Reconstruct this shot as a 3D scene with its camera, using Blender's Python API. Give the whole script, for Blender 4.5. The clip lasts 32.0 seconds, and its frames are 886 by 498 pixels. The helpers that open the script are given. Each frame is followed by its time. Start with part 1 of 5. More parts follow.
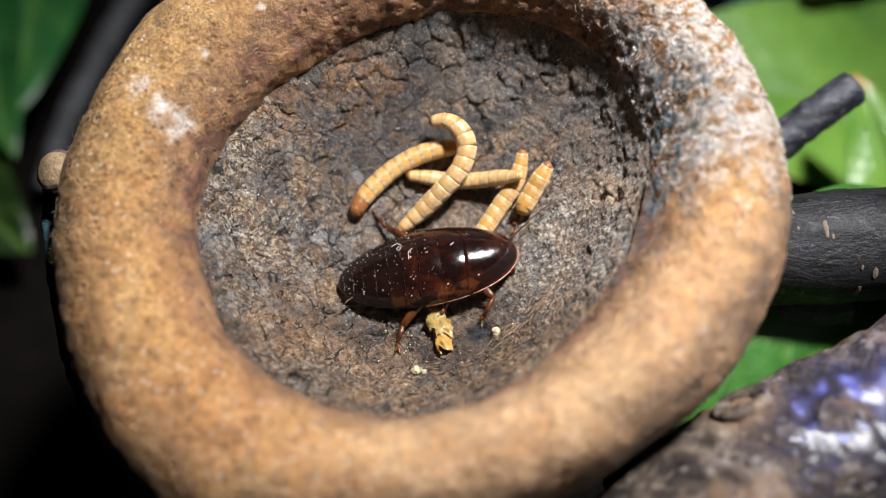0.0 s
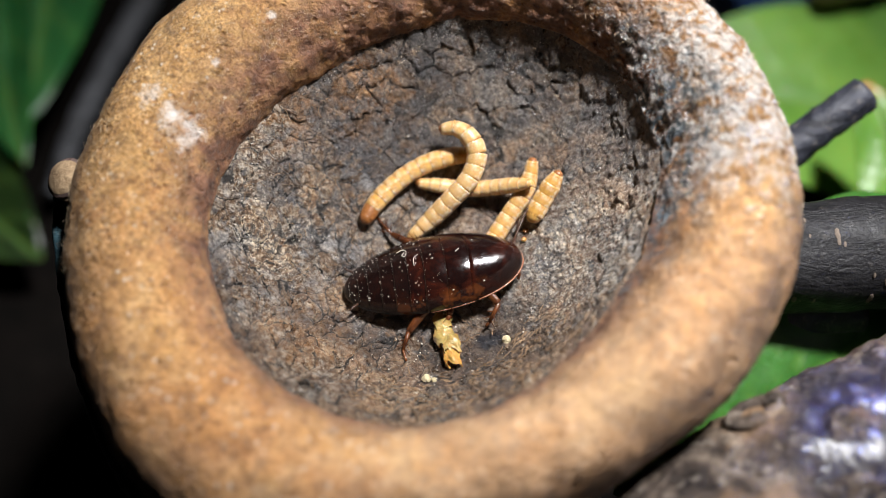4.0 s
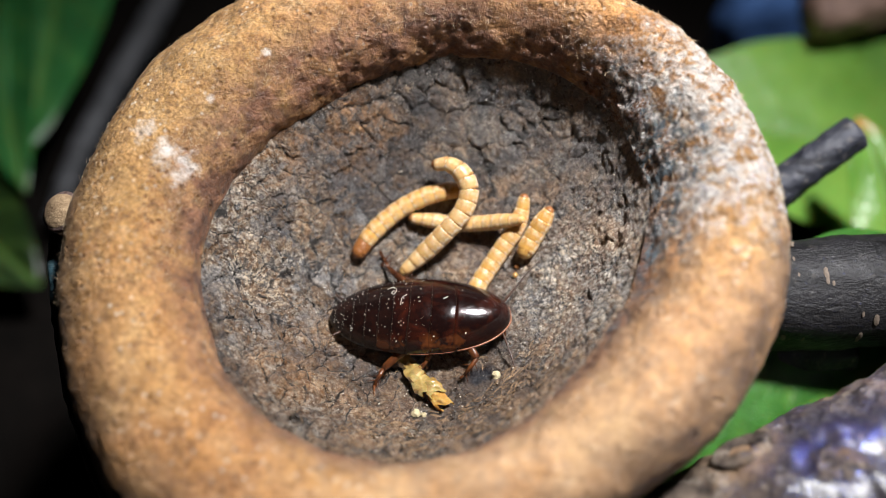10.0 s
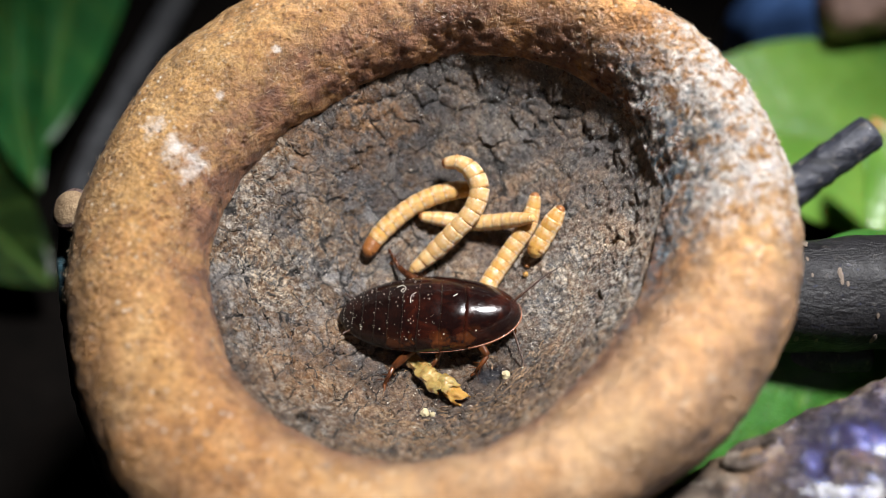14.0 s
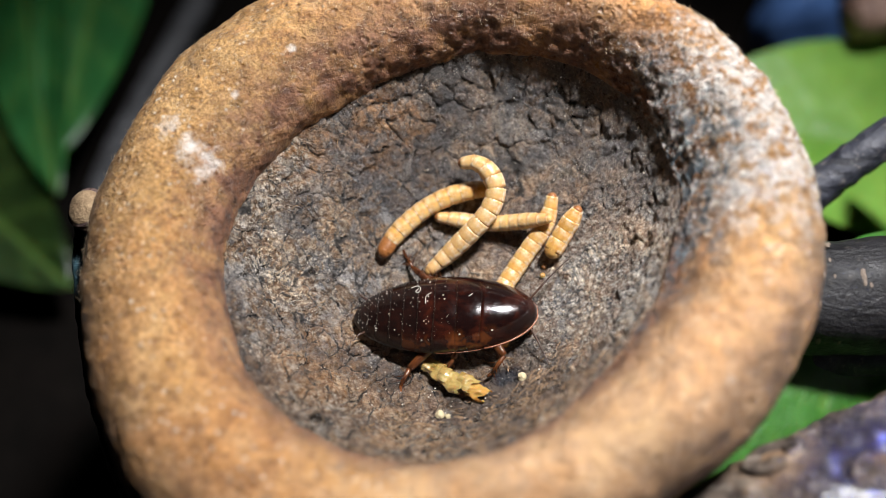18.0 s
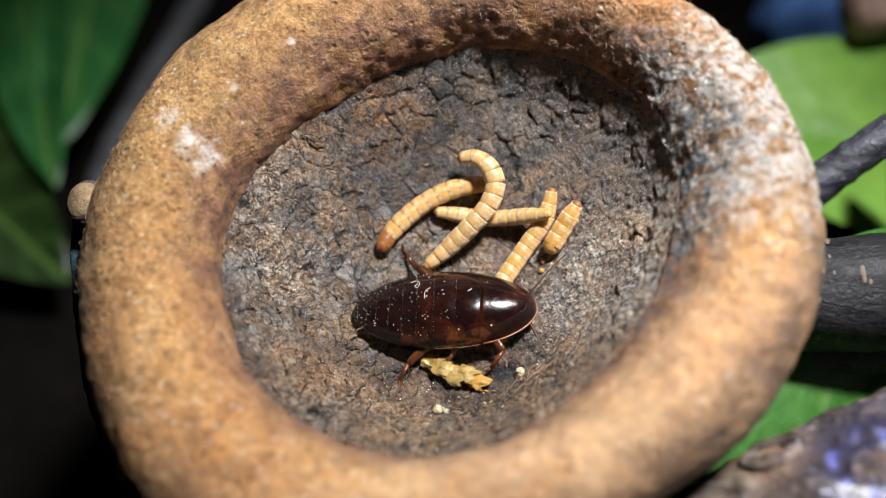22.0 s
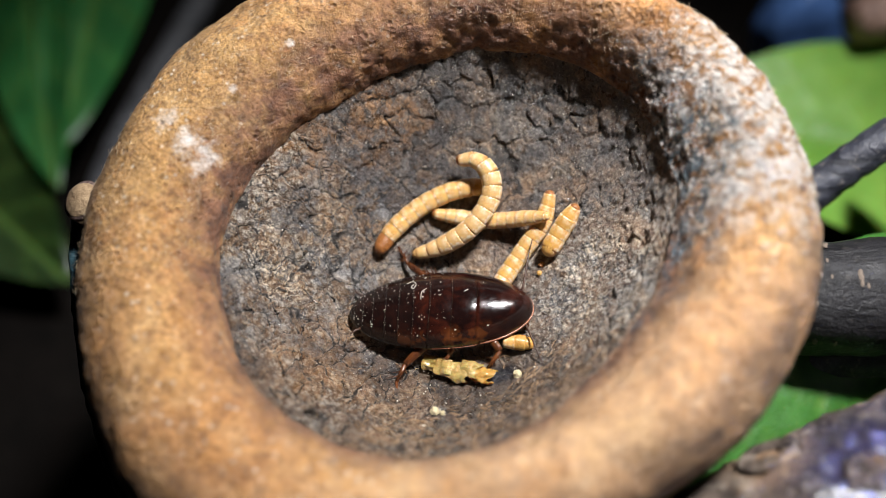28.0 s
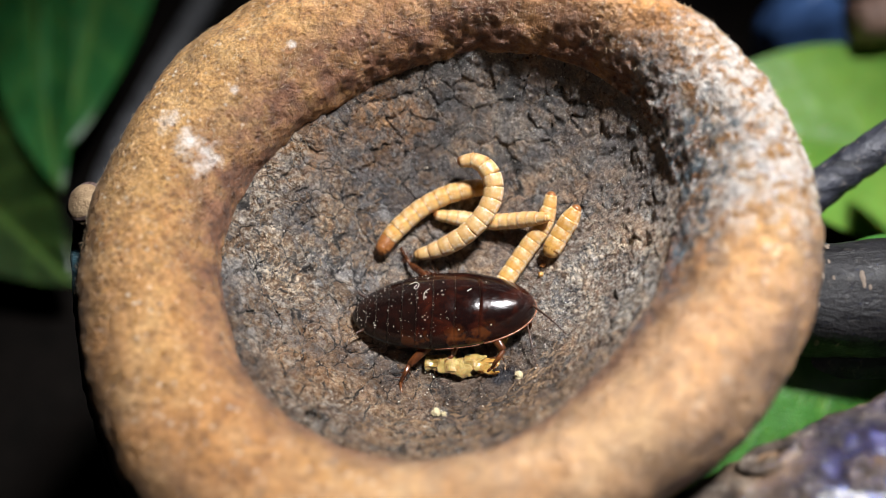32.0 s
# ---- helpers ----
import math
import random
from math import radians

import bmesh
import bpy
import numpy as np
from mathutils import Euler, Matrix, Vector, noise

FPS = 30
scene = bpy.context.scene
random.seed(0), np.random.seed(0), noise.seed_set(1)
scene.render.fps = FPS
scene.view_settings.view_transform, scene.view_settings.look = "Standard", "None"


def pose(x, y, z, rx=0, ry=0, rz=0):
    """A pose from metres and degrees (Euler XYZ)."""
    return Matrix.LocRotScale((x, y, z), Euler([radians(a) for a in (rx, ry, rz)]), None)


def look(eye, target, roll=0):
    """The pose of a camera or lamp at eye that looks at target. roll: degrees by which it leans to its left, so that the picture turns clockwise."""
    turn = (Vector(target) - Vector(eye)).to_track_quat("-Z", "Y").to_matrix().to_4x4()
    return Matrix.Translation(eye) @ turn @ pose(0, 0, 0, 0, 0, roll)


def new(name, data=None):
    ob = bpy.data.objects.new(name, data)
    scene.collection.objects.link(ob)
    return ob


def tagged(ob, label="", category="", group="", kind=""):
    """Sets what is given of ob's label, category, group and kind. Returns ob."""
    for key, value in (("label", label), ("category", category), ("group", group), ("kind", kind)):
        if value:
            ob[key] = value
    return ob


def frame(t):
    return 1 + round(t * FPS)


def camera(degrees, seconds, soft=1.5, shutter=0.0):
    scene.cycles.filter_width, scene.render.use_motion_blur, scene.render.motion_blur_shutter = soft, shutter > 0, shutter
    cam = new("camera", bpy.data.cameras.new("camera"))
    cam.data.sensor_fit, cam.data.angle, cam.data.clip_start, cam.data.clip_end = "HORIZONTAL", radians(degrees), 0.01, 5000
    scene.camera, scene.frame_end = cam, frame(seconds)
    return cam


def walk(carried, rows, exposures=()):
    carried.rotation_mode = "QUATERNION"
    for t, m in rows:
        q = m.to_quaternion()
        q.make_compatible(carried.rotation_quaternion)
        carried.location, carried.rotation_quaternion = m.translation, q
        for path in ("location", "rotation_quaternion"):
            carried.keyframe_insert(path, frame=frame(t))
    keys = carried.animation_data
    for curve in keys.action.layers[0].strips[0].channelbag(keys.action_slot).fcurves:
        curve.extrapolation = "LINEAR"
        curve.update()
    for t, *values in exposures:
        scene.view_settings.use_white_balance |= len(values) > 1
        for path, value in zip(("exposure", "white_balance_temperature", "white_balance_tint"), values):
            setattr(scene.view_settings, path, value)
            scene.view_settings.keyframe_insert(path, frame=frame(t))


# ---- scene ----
MM = 0.001
PATH = [
    (0, (-0.00325, -0.06108, 0.16924), (0.00361, -0.00000, 0.03241), 4.89),
    (0.5, (-0.00349, -0.06093, 0.16933), (0.00360, -0.00002, 0.03244), 5.08),
    (1, (-0.00306, -0.06093, 0.16949), (0.00366, 0.00004, 0.03260), 4.81),
    (1.5, (-0.00301, -0.06010, 0.16969), (0.00355, 0.00052, 0.03264), 4.75),
    (2, (-0.00320, -0.05987, 0.17016), (0.00329, 0.00124, 0.03333), 4.64),
    (2.5, (-0.00338, -0.05950, 0.16986), (0.00312, 0.00218, 0.03328), 4.70),
    (3, (-0.00350, -0.06003, 0.16990), (0.00285, 0.00185, 0.03341), 4.29),
    (3.5, (-0.00348, -0.06054, 0.16918), (0.00249, 0.00117, 0.03260), 4.00),
    (5.5, (-0.00323, -0.05981, 0.16996), (0.00173, 0.00195, 0.03336), 3.33),
    (6, (-0.00328, -0.05927, 0.17031), (0.00210, 0.00285, 0.03389), 3.61),
    (6.5, (-0.00296, -0.05906, 0.17082), (0.00236, 0.00359, 0.03464), 3.56),
    (7, (-0.00284, -0.05886, 0.17119), (0.00243, 0.00447, 0.03531), 3.47),
    (7.5, (-0.00207, -0.05832, 0.17213), (0.00294, 0.00531, 0.03638), 3.27),
    (8, (-0.00197, -0.05842, 0.17186), (0.00359, 0.00567, 0.03636), 3.80),
    (8.5, (-0.00155, -0.05879, 0.17150), (0.00387, 0.00522, 0.03595), 3.77),
    (9, (-0.00154, -0.05897, 0.17139), (0.00376, 0.00502, 0.03583), 3.70),
    (9.5, (-0.00132, -0.05884, 0.17143), (0.00366, 0.00518, 0.03587), 3.49),
    (10, (-0.00137, -0.05917, 0.17117), (0.00348, 0.00533, 0.03583), 3.41),
    (10.5, (-0.00111, -0.05886, 0.17099), (0.00338, 0.00555, 0.03560), 3.21),
    (11, (-0.00127, -0.05902, 0.17067), (0.00314, 0.00542, 0.03529), 3.14),
    (11.5, (-0.00145, -0.05904, 0.17050), (0.00271, 0.00532, 0.03507), 3.02),
    (12, (-0.00094, -0.05940, 0.17008), (0.00222, 0.00539, 0.03483), 2.23),
    (12.5, (-0.00100, -0.05926, 0.17020), (0.00197, 0.00549, 0.03493), 2.12),
    (13, (-0.00077, -0.05928, 0.17019), (0.00192, 0.00561, 0.03499), 1.95),
    (13.5, (-0.00054, -0.05935, 0.17018), (0.00205, 0.00562, 0.03500), 1.89),
    (14, (-0.00057, -0.05943, 0.17004), (0.00211, 0.00557, 0.03488), 1.91),
    (14.5, (-0.00050, -0.05972, 0.16986), (0.00223, 0.00509, 0.03461), 1.88),
    (16.5, (0.00026, -0.05977, 0.16825), (-0.00064, 0.00665, 0.03375), -0.89),
    (17, (0.00052, -0.06002, 0.16832), (-0.00036, 0.00657, 0.03391), -0.87),
    (17.5, (0.00071, -0.05982, 0.16830), (-0.00002, 0.00638, 0.03370), -0.75),
    (18, (0.00055, -0.05993, 0.16821), (-0.00014, 0.00625, 0.03360), -0.66),
    (18.5, (0.00051, -0.06020, 0.16789), (-0.00008, 0.00617, 0.03337), -0.50),
    (19, (0.00000, -0.05992, 0.16784), (0.00000, 0.00584, 0.03303), 0.00),
    (19.5, (0.00094, -0.06042, 0.16764), (0.00009, 0.00564, 0.03297), -0.53),
    (20, (0.00062, -0.06049, 0.16766), (0.00010, 0.00561, 0.03301), -0.26),
    (20.5, (0.00054, -0.05996, 0.16788), (0.00010, 0.00573, 0.03302), -0.19),
    (21, (0.00089, -0.06027, 0.16763), (0.00015, 0.00582, 0.03298), -0.35),
    (21.5, (0.00067, -0.06012, 0.16777), (0.00010, 0.00573, 0.03299), -0.24),
    (22, (0.00049, -0.06038, 0.16765), (0.00002, 0.00567, 0.03298), -0.18),
    (22.5, (0.00090, -0.06055, 0.16747), (0.00003, 0.00560, 0.03284), -0.47),
    (23, (0.00093, -0.06065, 0.16732), (0.00005, 0.00554, 0.03272), -0.42),
    (23.5, (0.00100, -0.06035, 0.16742), (0.00014, 0.00551, 0.03265), -0.34),
    (24, (0.00059, -0.06011, 0.16721), (0.00012, 0.00554, 0.03234), -0.01),
    (24.5, (0.00098, -0.06016, 0.16735), (0.00008, 0.00544, 0.03245), -0.28),
    (25, (0.00104, -0.06032, 0.16731), (-0.00004, 0.00541, 0.03249), -0.41),
    (25.5, (0.00124, -0.06058, 0.16733), (-0.00005, 0.00535, 0.03260), -0.61),
    (27.5, (0.00152, -0.06046, 0.16773), (0.00035, 0.00586, 0.03319), -0.47),
    (28, (0.00157, -0.06065, 0.16761), (0.00034, 0.00590, 0.03319), -0.49),
    (28.5, (0.00141, -0.06042, 0.16768), (0.00026, 0.00593, 0.03316), -0.47),
    (29, (0.00161, -0.06068, 0.16753), (0.00025, 0.00588, 0.03312), -0.72),
    (29.5, (0.00180, -0.06094, 0.16750), (0.00028, 0.00584, 0.03319), -0.87),
    (30, (0.00158, -0.06049, 0.16777), (0.00039, 0.00593, 0.03328), -0.65),
    (30.5, (0.00148, -0.06008, 0.16791), (0.00005, 0.00653, 0.03352), -0.81),
    (31, (0.00137, -0.06022, 0.16791), (-0.00026, 0.00655, 0.03361), -0.87),
    (31.5, (0.00173, -0.06042, 0.16780), (-0.00030, 0.00644, 0.03354), -1.13),
    (32, (0.00178, -0.06075, 0.16763), (0.00013, 0.00601, 0.03332), -0.78),
]
cam = camera(46.0, 32.0, 0.7)
cam.data.dof.use_dof = True
cam.data.dof.focus_distance = 0.150
cam.data.dof.aperture_fstop = 6.8
walk(cam, [(t, look(eye, target, roll)) for t, eye, target, roll in PATH])

# ---- light: a dim terrarium under a wide lamp bar, with a small cool lamp beside it ----
world = bpy.data.worlds.new("world")
scene.world = world
world.use_nodes = True
world.node_tree.nodes["Background"].inputs[0].default_value = (0.55, 0.7, 1.0, 1)
world.node_tree.nodes["Background"].inputs[1].default_value = 0.02


def area_lamp(name, eye, target, sx, sy, watts, colour, spread=180):
    data = bpy.data.lights.new(name, "AREA")
    data.shape, data.size, data.size_y = "RECTANGLE", sx, sy
    data.energy, data.color, data.spread = watts, colour, radians(spread)
    ob = new(name, data)
    ob.matrix_world = look(eye, target)
    return ob


area_lamp("lamp_bar", (0.128, 0.126, 0.414), (0.021, 0.003, 0.03), 0.055, 0.042, 0.295, (0.985, 0.975, 0.985), 44)
area_lamp("blue_spot", (0.085, 0.288, 0.320), (0.0600, -0.0350, 0.044), 0.04, 0.05, 0.009, (0.08, 0.18, 1.0), 4)
scene.view_settings.exposure = 0.0


# ---- materials ----
class Nodes:
    """A short hand for building node materials."""

    def __init__(self, name):
        self.mat = bpy.data.materials.new(name)
        self.mat.use_nodes = True
        self.tree = self.mat.node_tree
        self.bsdf = self.tree.nodes["Principled BSDF"]
        self.coord = self.tree.nodes.new("ShaderNodeTexCoord").outputs["Object"]

    def link(self, a, b):
        if hasattr(a, "is_output"):
            self.tree.links.new(a, b)
        elif hasattr(b, "default_value"):
            b.default_value = (*a, 1) if isinstance(a, tuple) and len(a) == 3 and len(b.default_value) == 4 else a
        return self

    def noise(self, scale, detail=5.0, rough=0.6, warp=0.0, stretch=None):
        n = self.tree.nodes.new("ShaderNodeTexNoise")
        n.inputs["Scale"].default_value, n.inputs["Detail"].default_value = scale, detail
        n.inputs["Roughness"].default_value, n.inputs["Distortion"].default_value = rough, warp
        if stretch:
            m = self.tree.nodes.new("ShaderNodeMapping")
            m.inputs["Scale"].default_value = stretch
            self.link(self.coord, m.inputs["Vector"])
            self.link(m.outputs["Vector"], n.inputs["Vector"])
        else:
            self.link(self.coord, n.inputs["Vector"])
        return n.outputs["Fac"]

    def voronoi(self, scale, feature="F1", out="Distance"):
        n = self.tree.nodes.new("ShaderNodeTexVoronoi")
        n.feature = feature
        n.inputs["Scale"].default_value = scale
        self.link(self.coord, n.inputs["Vector"])
        return n.outputs[out]

    def ramp(self, fac, *stops):
        n = self.tree.nodes.new("ShaderNodeValToRGB")
        e = n.color_ramp.elements
        for i, (at, c) in enumerate(stops):
            el = e[i] if i < 2 else e.new(at)
            el.position, el.color = at, (*c, 1) if isinstance(c, tuple) else (c, c, c, 1)
        self.link(fac, n.inputs["Fac"])
        return n.outputs["Color"]

    def mix(self, fac, a, b, mode="MIX"):
        n = self.tree.nodes.new("ShaderNodeMix")
        n.data_type, n.blend_type = "RGBA", mode
        self.link(fac, n.inputs[0])
        self.link(a, n.inputs[6])
        self.link(b, n.inputs[7])
        return n.outputs[2]

    def math(self, op, a, b=0.0, clamp=False):
        n = self.tree.nodes.new("ShaderNodeMath")
        n.operation, n.use_clamp = op, clamp
        self.link(a, n.inputs[0])
        self.link(b, n.inputs[1])
        return n.outputs[0]

    def attribute(self, name):
        n = self.tree.nodes.new("ShaderNodeAttribute")
        n.attribute_name = name
        return n.outputs["Fac"]

    def random(self):
        return self.tree.nodes.new("ShaderNodeObjectInfo").outputs["Random"]

    def near(self, place, reach, feather):
        """1 within reach metres of a place on the thing, falling to 0 over feather, with a ragged border."""
        n = self.tree.nodes.new("ShaderNodeVectorMath")
        n.operation = "DISTANCE"
        self.link(self.coord, n.inputs[0])
        n.inputs[1].default_value = place
        ragged = self.math("MULTIPLY", self.math("SUBTRACT", self.noise(420, 5, 0.65), 0.5), 3.2 * feather)
        d = self.math("ADD", n.outputs["Value"], ragged)
        return self.math("DIVIDE", self.math("SUBTRACT", reach + feather, d), feather, True)

    def done(self, colour, rough=0.6, bump=None, depth=0.0002, strength=1.0, **more):
        self.link(colour, self.bsdf.inputs["Base Color"])
        self.link(rough, self.bsdf.inputs["Roughness"])
        for key, value in more.items():
            self.link(value, self.bsdf.inputs[key.replace("_", " ")])
        if bump is not None:
            n = self.tree.nodes.new("ShaderNodeBump")
            n.inputs["Distance"].default_value, n.inputs["Strength"].default_value = depth, strength
            self.link(bump, n.inputs["Height"])
            self.link(n.outputs["Normal"], self.bsdf.inputs["Normal"])
        return self.mat


def rim_material():
    n = Nodes("tan_rind")
    base = n.ramp(n.noise(150, 6, 0.65, 0.4), (0.30, (0.34, 0.155, 0.052)), (0.5, (0.57, 0.282, 0.098)), (0.70, (0.69, 0.41, 0.185)))
    straw = n.math("MAXIMUM", n.near((-0.0400, 0.0250, 0.0420), 0.016, 0.022), n.ramp(n.noise(45, 3, 0.5), (0.45, 0.0), (0.62, 0.6)))
    base = n.mix(n.math("MULTIPLY", straw, 0.5), base, n.ramp(n.noise(180, 6, 0.65, 0.4), (0.32, (0.40, 0.235, 0.075)), (0.52, (0.58, 0.385, 0.145)), (0.70, (0.70, 0.52, 0.25))))
    pores = n.ramp(n.noise(620, 5, 0.7), (0.34, (0.12, 0.055, 0.022)), (0.50, (1.0, 1.0, 1.0)))
    base = n.mix(0.62, base, pores, "MULTIPLY")
    base = n.mix(0.8, base, n.ramp(n.noise(1900, 5, 0.8), (0.40, (0.48, 0.42, 0.37)), (0.60, (1.28, 1.28, 1.28))), "MULTIPLY")
    dots = n.ramp(n.voronoi(330), (0.13, 0.6), (0.34, 0.0))
    base = n.mix(n.math("MULTIPLY", dots, n.ramp(n.noise(120, 3), (0.4, 0.1), (0.6, 0.9)), True), base, (0.16, 0.075, 0.034))
    dimple = n.math("MULTIPLY", n.ramp(n.voronoi(640), (0.10, 0.75), (0.30, 0.0)), n.ramp(n.noise(210, 3), (0.42, 0.1), (0.56, 1.0)), True)
    base = n.mix(dimple, base, (0.23, 0.098, 0.038))
    fleck = n.ramp(n.noise(650, 5, 0.7, 1.0), (0.60, 0.0), (0.72, 1.0))
    base = n.mix(n.math("MULTIPLY", fleck, 0.45), base, (0.66, 0.52, 0.36))
    # pale flecks; on the right they paint in white sparkle too
    spark = n.ramp(n.voronoi(750), (0.12, 0.95), (0.25, 0.0))
    spread = n.math("MAXIMUM", n.ramp(n.noise(110, 4, 0.6), (0.42, 0.0), (0.58, 0.75)), n.near((0.0400, 0.0170, 0.0525), 0.013, 0.014))
    base = n.mix(n.math("MULTIPLY", spark, spread, True), base, (0.84, 0.76, 0.63))
    # front right of the rim paler and less orange
    pale_front = n.math("MULTIPLY", n.near((0.0240, -0.0420, 0.0470), 0.022, 0.028), 0.35)
    base = n.mix(pale_front, base, n.ramp(n.noise(200, 5, 0.6), (0.35, (0.50, 0.335, 0.20)), (0.65, (0.70, 0.52, 0.345))))
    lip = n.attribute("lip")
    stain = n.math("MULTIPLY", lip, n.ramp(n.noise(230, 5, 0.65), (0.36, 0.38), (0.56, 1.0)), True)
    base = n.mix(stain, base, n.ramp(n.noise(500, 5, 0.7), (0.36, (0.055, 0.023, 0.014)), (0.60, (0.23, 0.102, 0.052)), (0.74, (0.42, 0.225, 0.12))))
    # brown mottling low on the outside, with that side's shade painted in
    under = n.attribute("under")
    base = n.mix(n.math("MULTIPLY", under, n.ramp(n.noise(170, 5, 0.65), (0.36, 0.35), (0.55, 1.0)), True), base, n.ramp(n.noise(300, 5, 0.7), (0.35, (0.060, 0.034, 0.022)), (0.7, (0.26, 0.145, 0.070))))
    chalk_and_glare = n.near((-0.0322, 0.0135, 0.0472), 0.0010, 0.0022)
    for place, reach, feather in (((-0.0300, 0.0122, 0.0468), 0.0007, 0.002), ((-0.0346, 0.0152, 0.0474), 0.0003, 0.002), ((-0.0286, 0.0115, 0.0462), 0.0001, 0.0016), ((-0.0375, 0.0180, 0.0474), 0.0001, 0.0018),
                                  ((-0.0215, 0.0302, 0.0485), 0.0004, 0.0007), ((-0.0196, 0.0265, 0.0480), 0.0004, 0.0006), ((-0.0287, 0.0230, 0.0485), 0.0002, 0.0006), ((-0.0253, 0.0193, 0.0475), 0.0002, 0.0008)):
        chalk_and_glare = n.math("MAXIMUM", chalk_and_glare, n.near(place, reach, feather))
    # highlights of the right rim, painted as white colour
    glare = n.math("MAXIMUM", n.near((0.0410, 0.0165, 0.0520), 0.0100, 0.009), n.near((0.0385, 0.0090, 0.0505), 0.005, 0.007))
    glare = n.math("MULTIPLY", glare, n.ramp(n.noise(380, 7, 0.8, 0.8), (0.45, 0.0), (0.50, 1.0)), True)
    chalk_and_glare = n.math("MULTIPLY", n.math("MAXIMUM", chalk_and_glare, glare), n.ramp(n.noise(800, 5, 0.7), (0.3, 0.25), (0.55, 0.9)), True)
    base = n.mix(chalk_and_glare, base, (0.86, 0.82, 0.77))
    # bluish shade of the right inner flank, put into the colour
    blue_shade = n.math("MAXIMUM", n.near((0.0325, 0.0250, 0.0470), 0.004, 0.006), n.near((0.0345, 0.0130, 0.0475), 0.0060, 0.006))
    blue_shade = n.math("MAXIMUM", blue_shade, n.math("MULTIPLY", n.near((0.0385, 0.0160, 0.0510), 0.010, 0.008), 0.30))
    blue_shade = n.math("MAXIMUM", blue_shade, n.near((0.0320, 0.0030, 0.0455), 0.004, 0.005))
    blue_shade = n.math("MAXIMUM", blue_shade, n.math("MULTIPLY", n.near((0.0270, -0.0040, 0.0445), 0.004, 0.006), 0.7))
    base = n.mix(n.math("MULTIPLY", blue_shade, n.ramp(n.noise(620, 6, 0.78, 0.6), (0.44, 0.0), (0.53, 0.92)), True), base, n.ramp(n.noise(300, 4, 0.6), (0.42, (0.036, 0.038, 0.044)), (0.58, (0.075, 0.120, 0.150))))
    height = n.math("ADD", n.noise(420, 6, 0.7), n.math("MULTIPLY", n.noise(1700, 4, 0.7), 0.5))
    height = n.math("SUBTRACT", height, n.math("MULTIPLY", dimple, 0.5))
    damp = n.near((0.0385, 0.0170, 0.0515), 0.011, 0.010)
    height = n.math("MULTIPLY", height, n.math("ADD", n.math("MULTIPLY", damp, 2.2), 1.0))
    wet = n.math("MULTIPLY", damp, 0.30)
    return n.done(base, n.math("SUBTRACT", n.ramp(n.noise(500, 4, 0.6), (0.3, 0.25), (0.7, 0.56)), wet), height, 0.0010, 0.85, Specular_IOR_Level=0.6, Sheen_Weight=0.06, Sheen_Roughness=0.4)


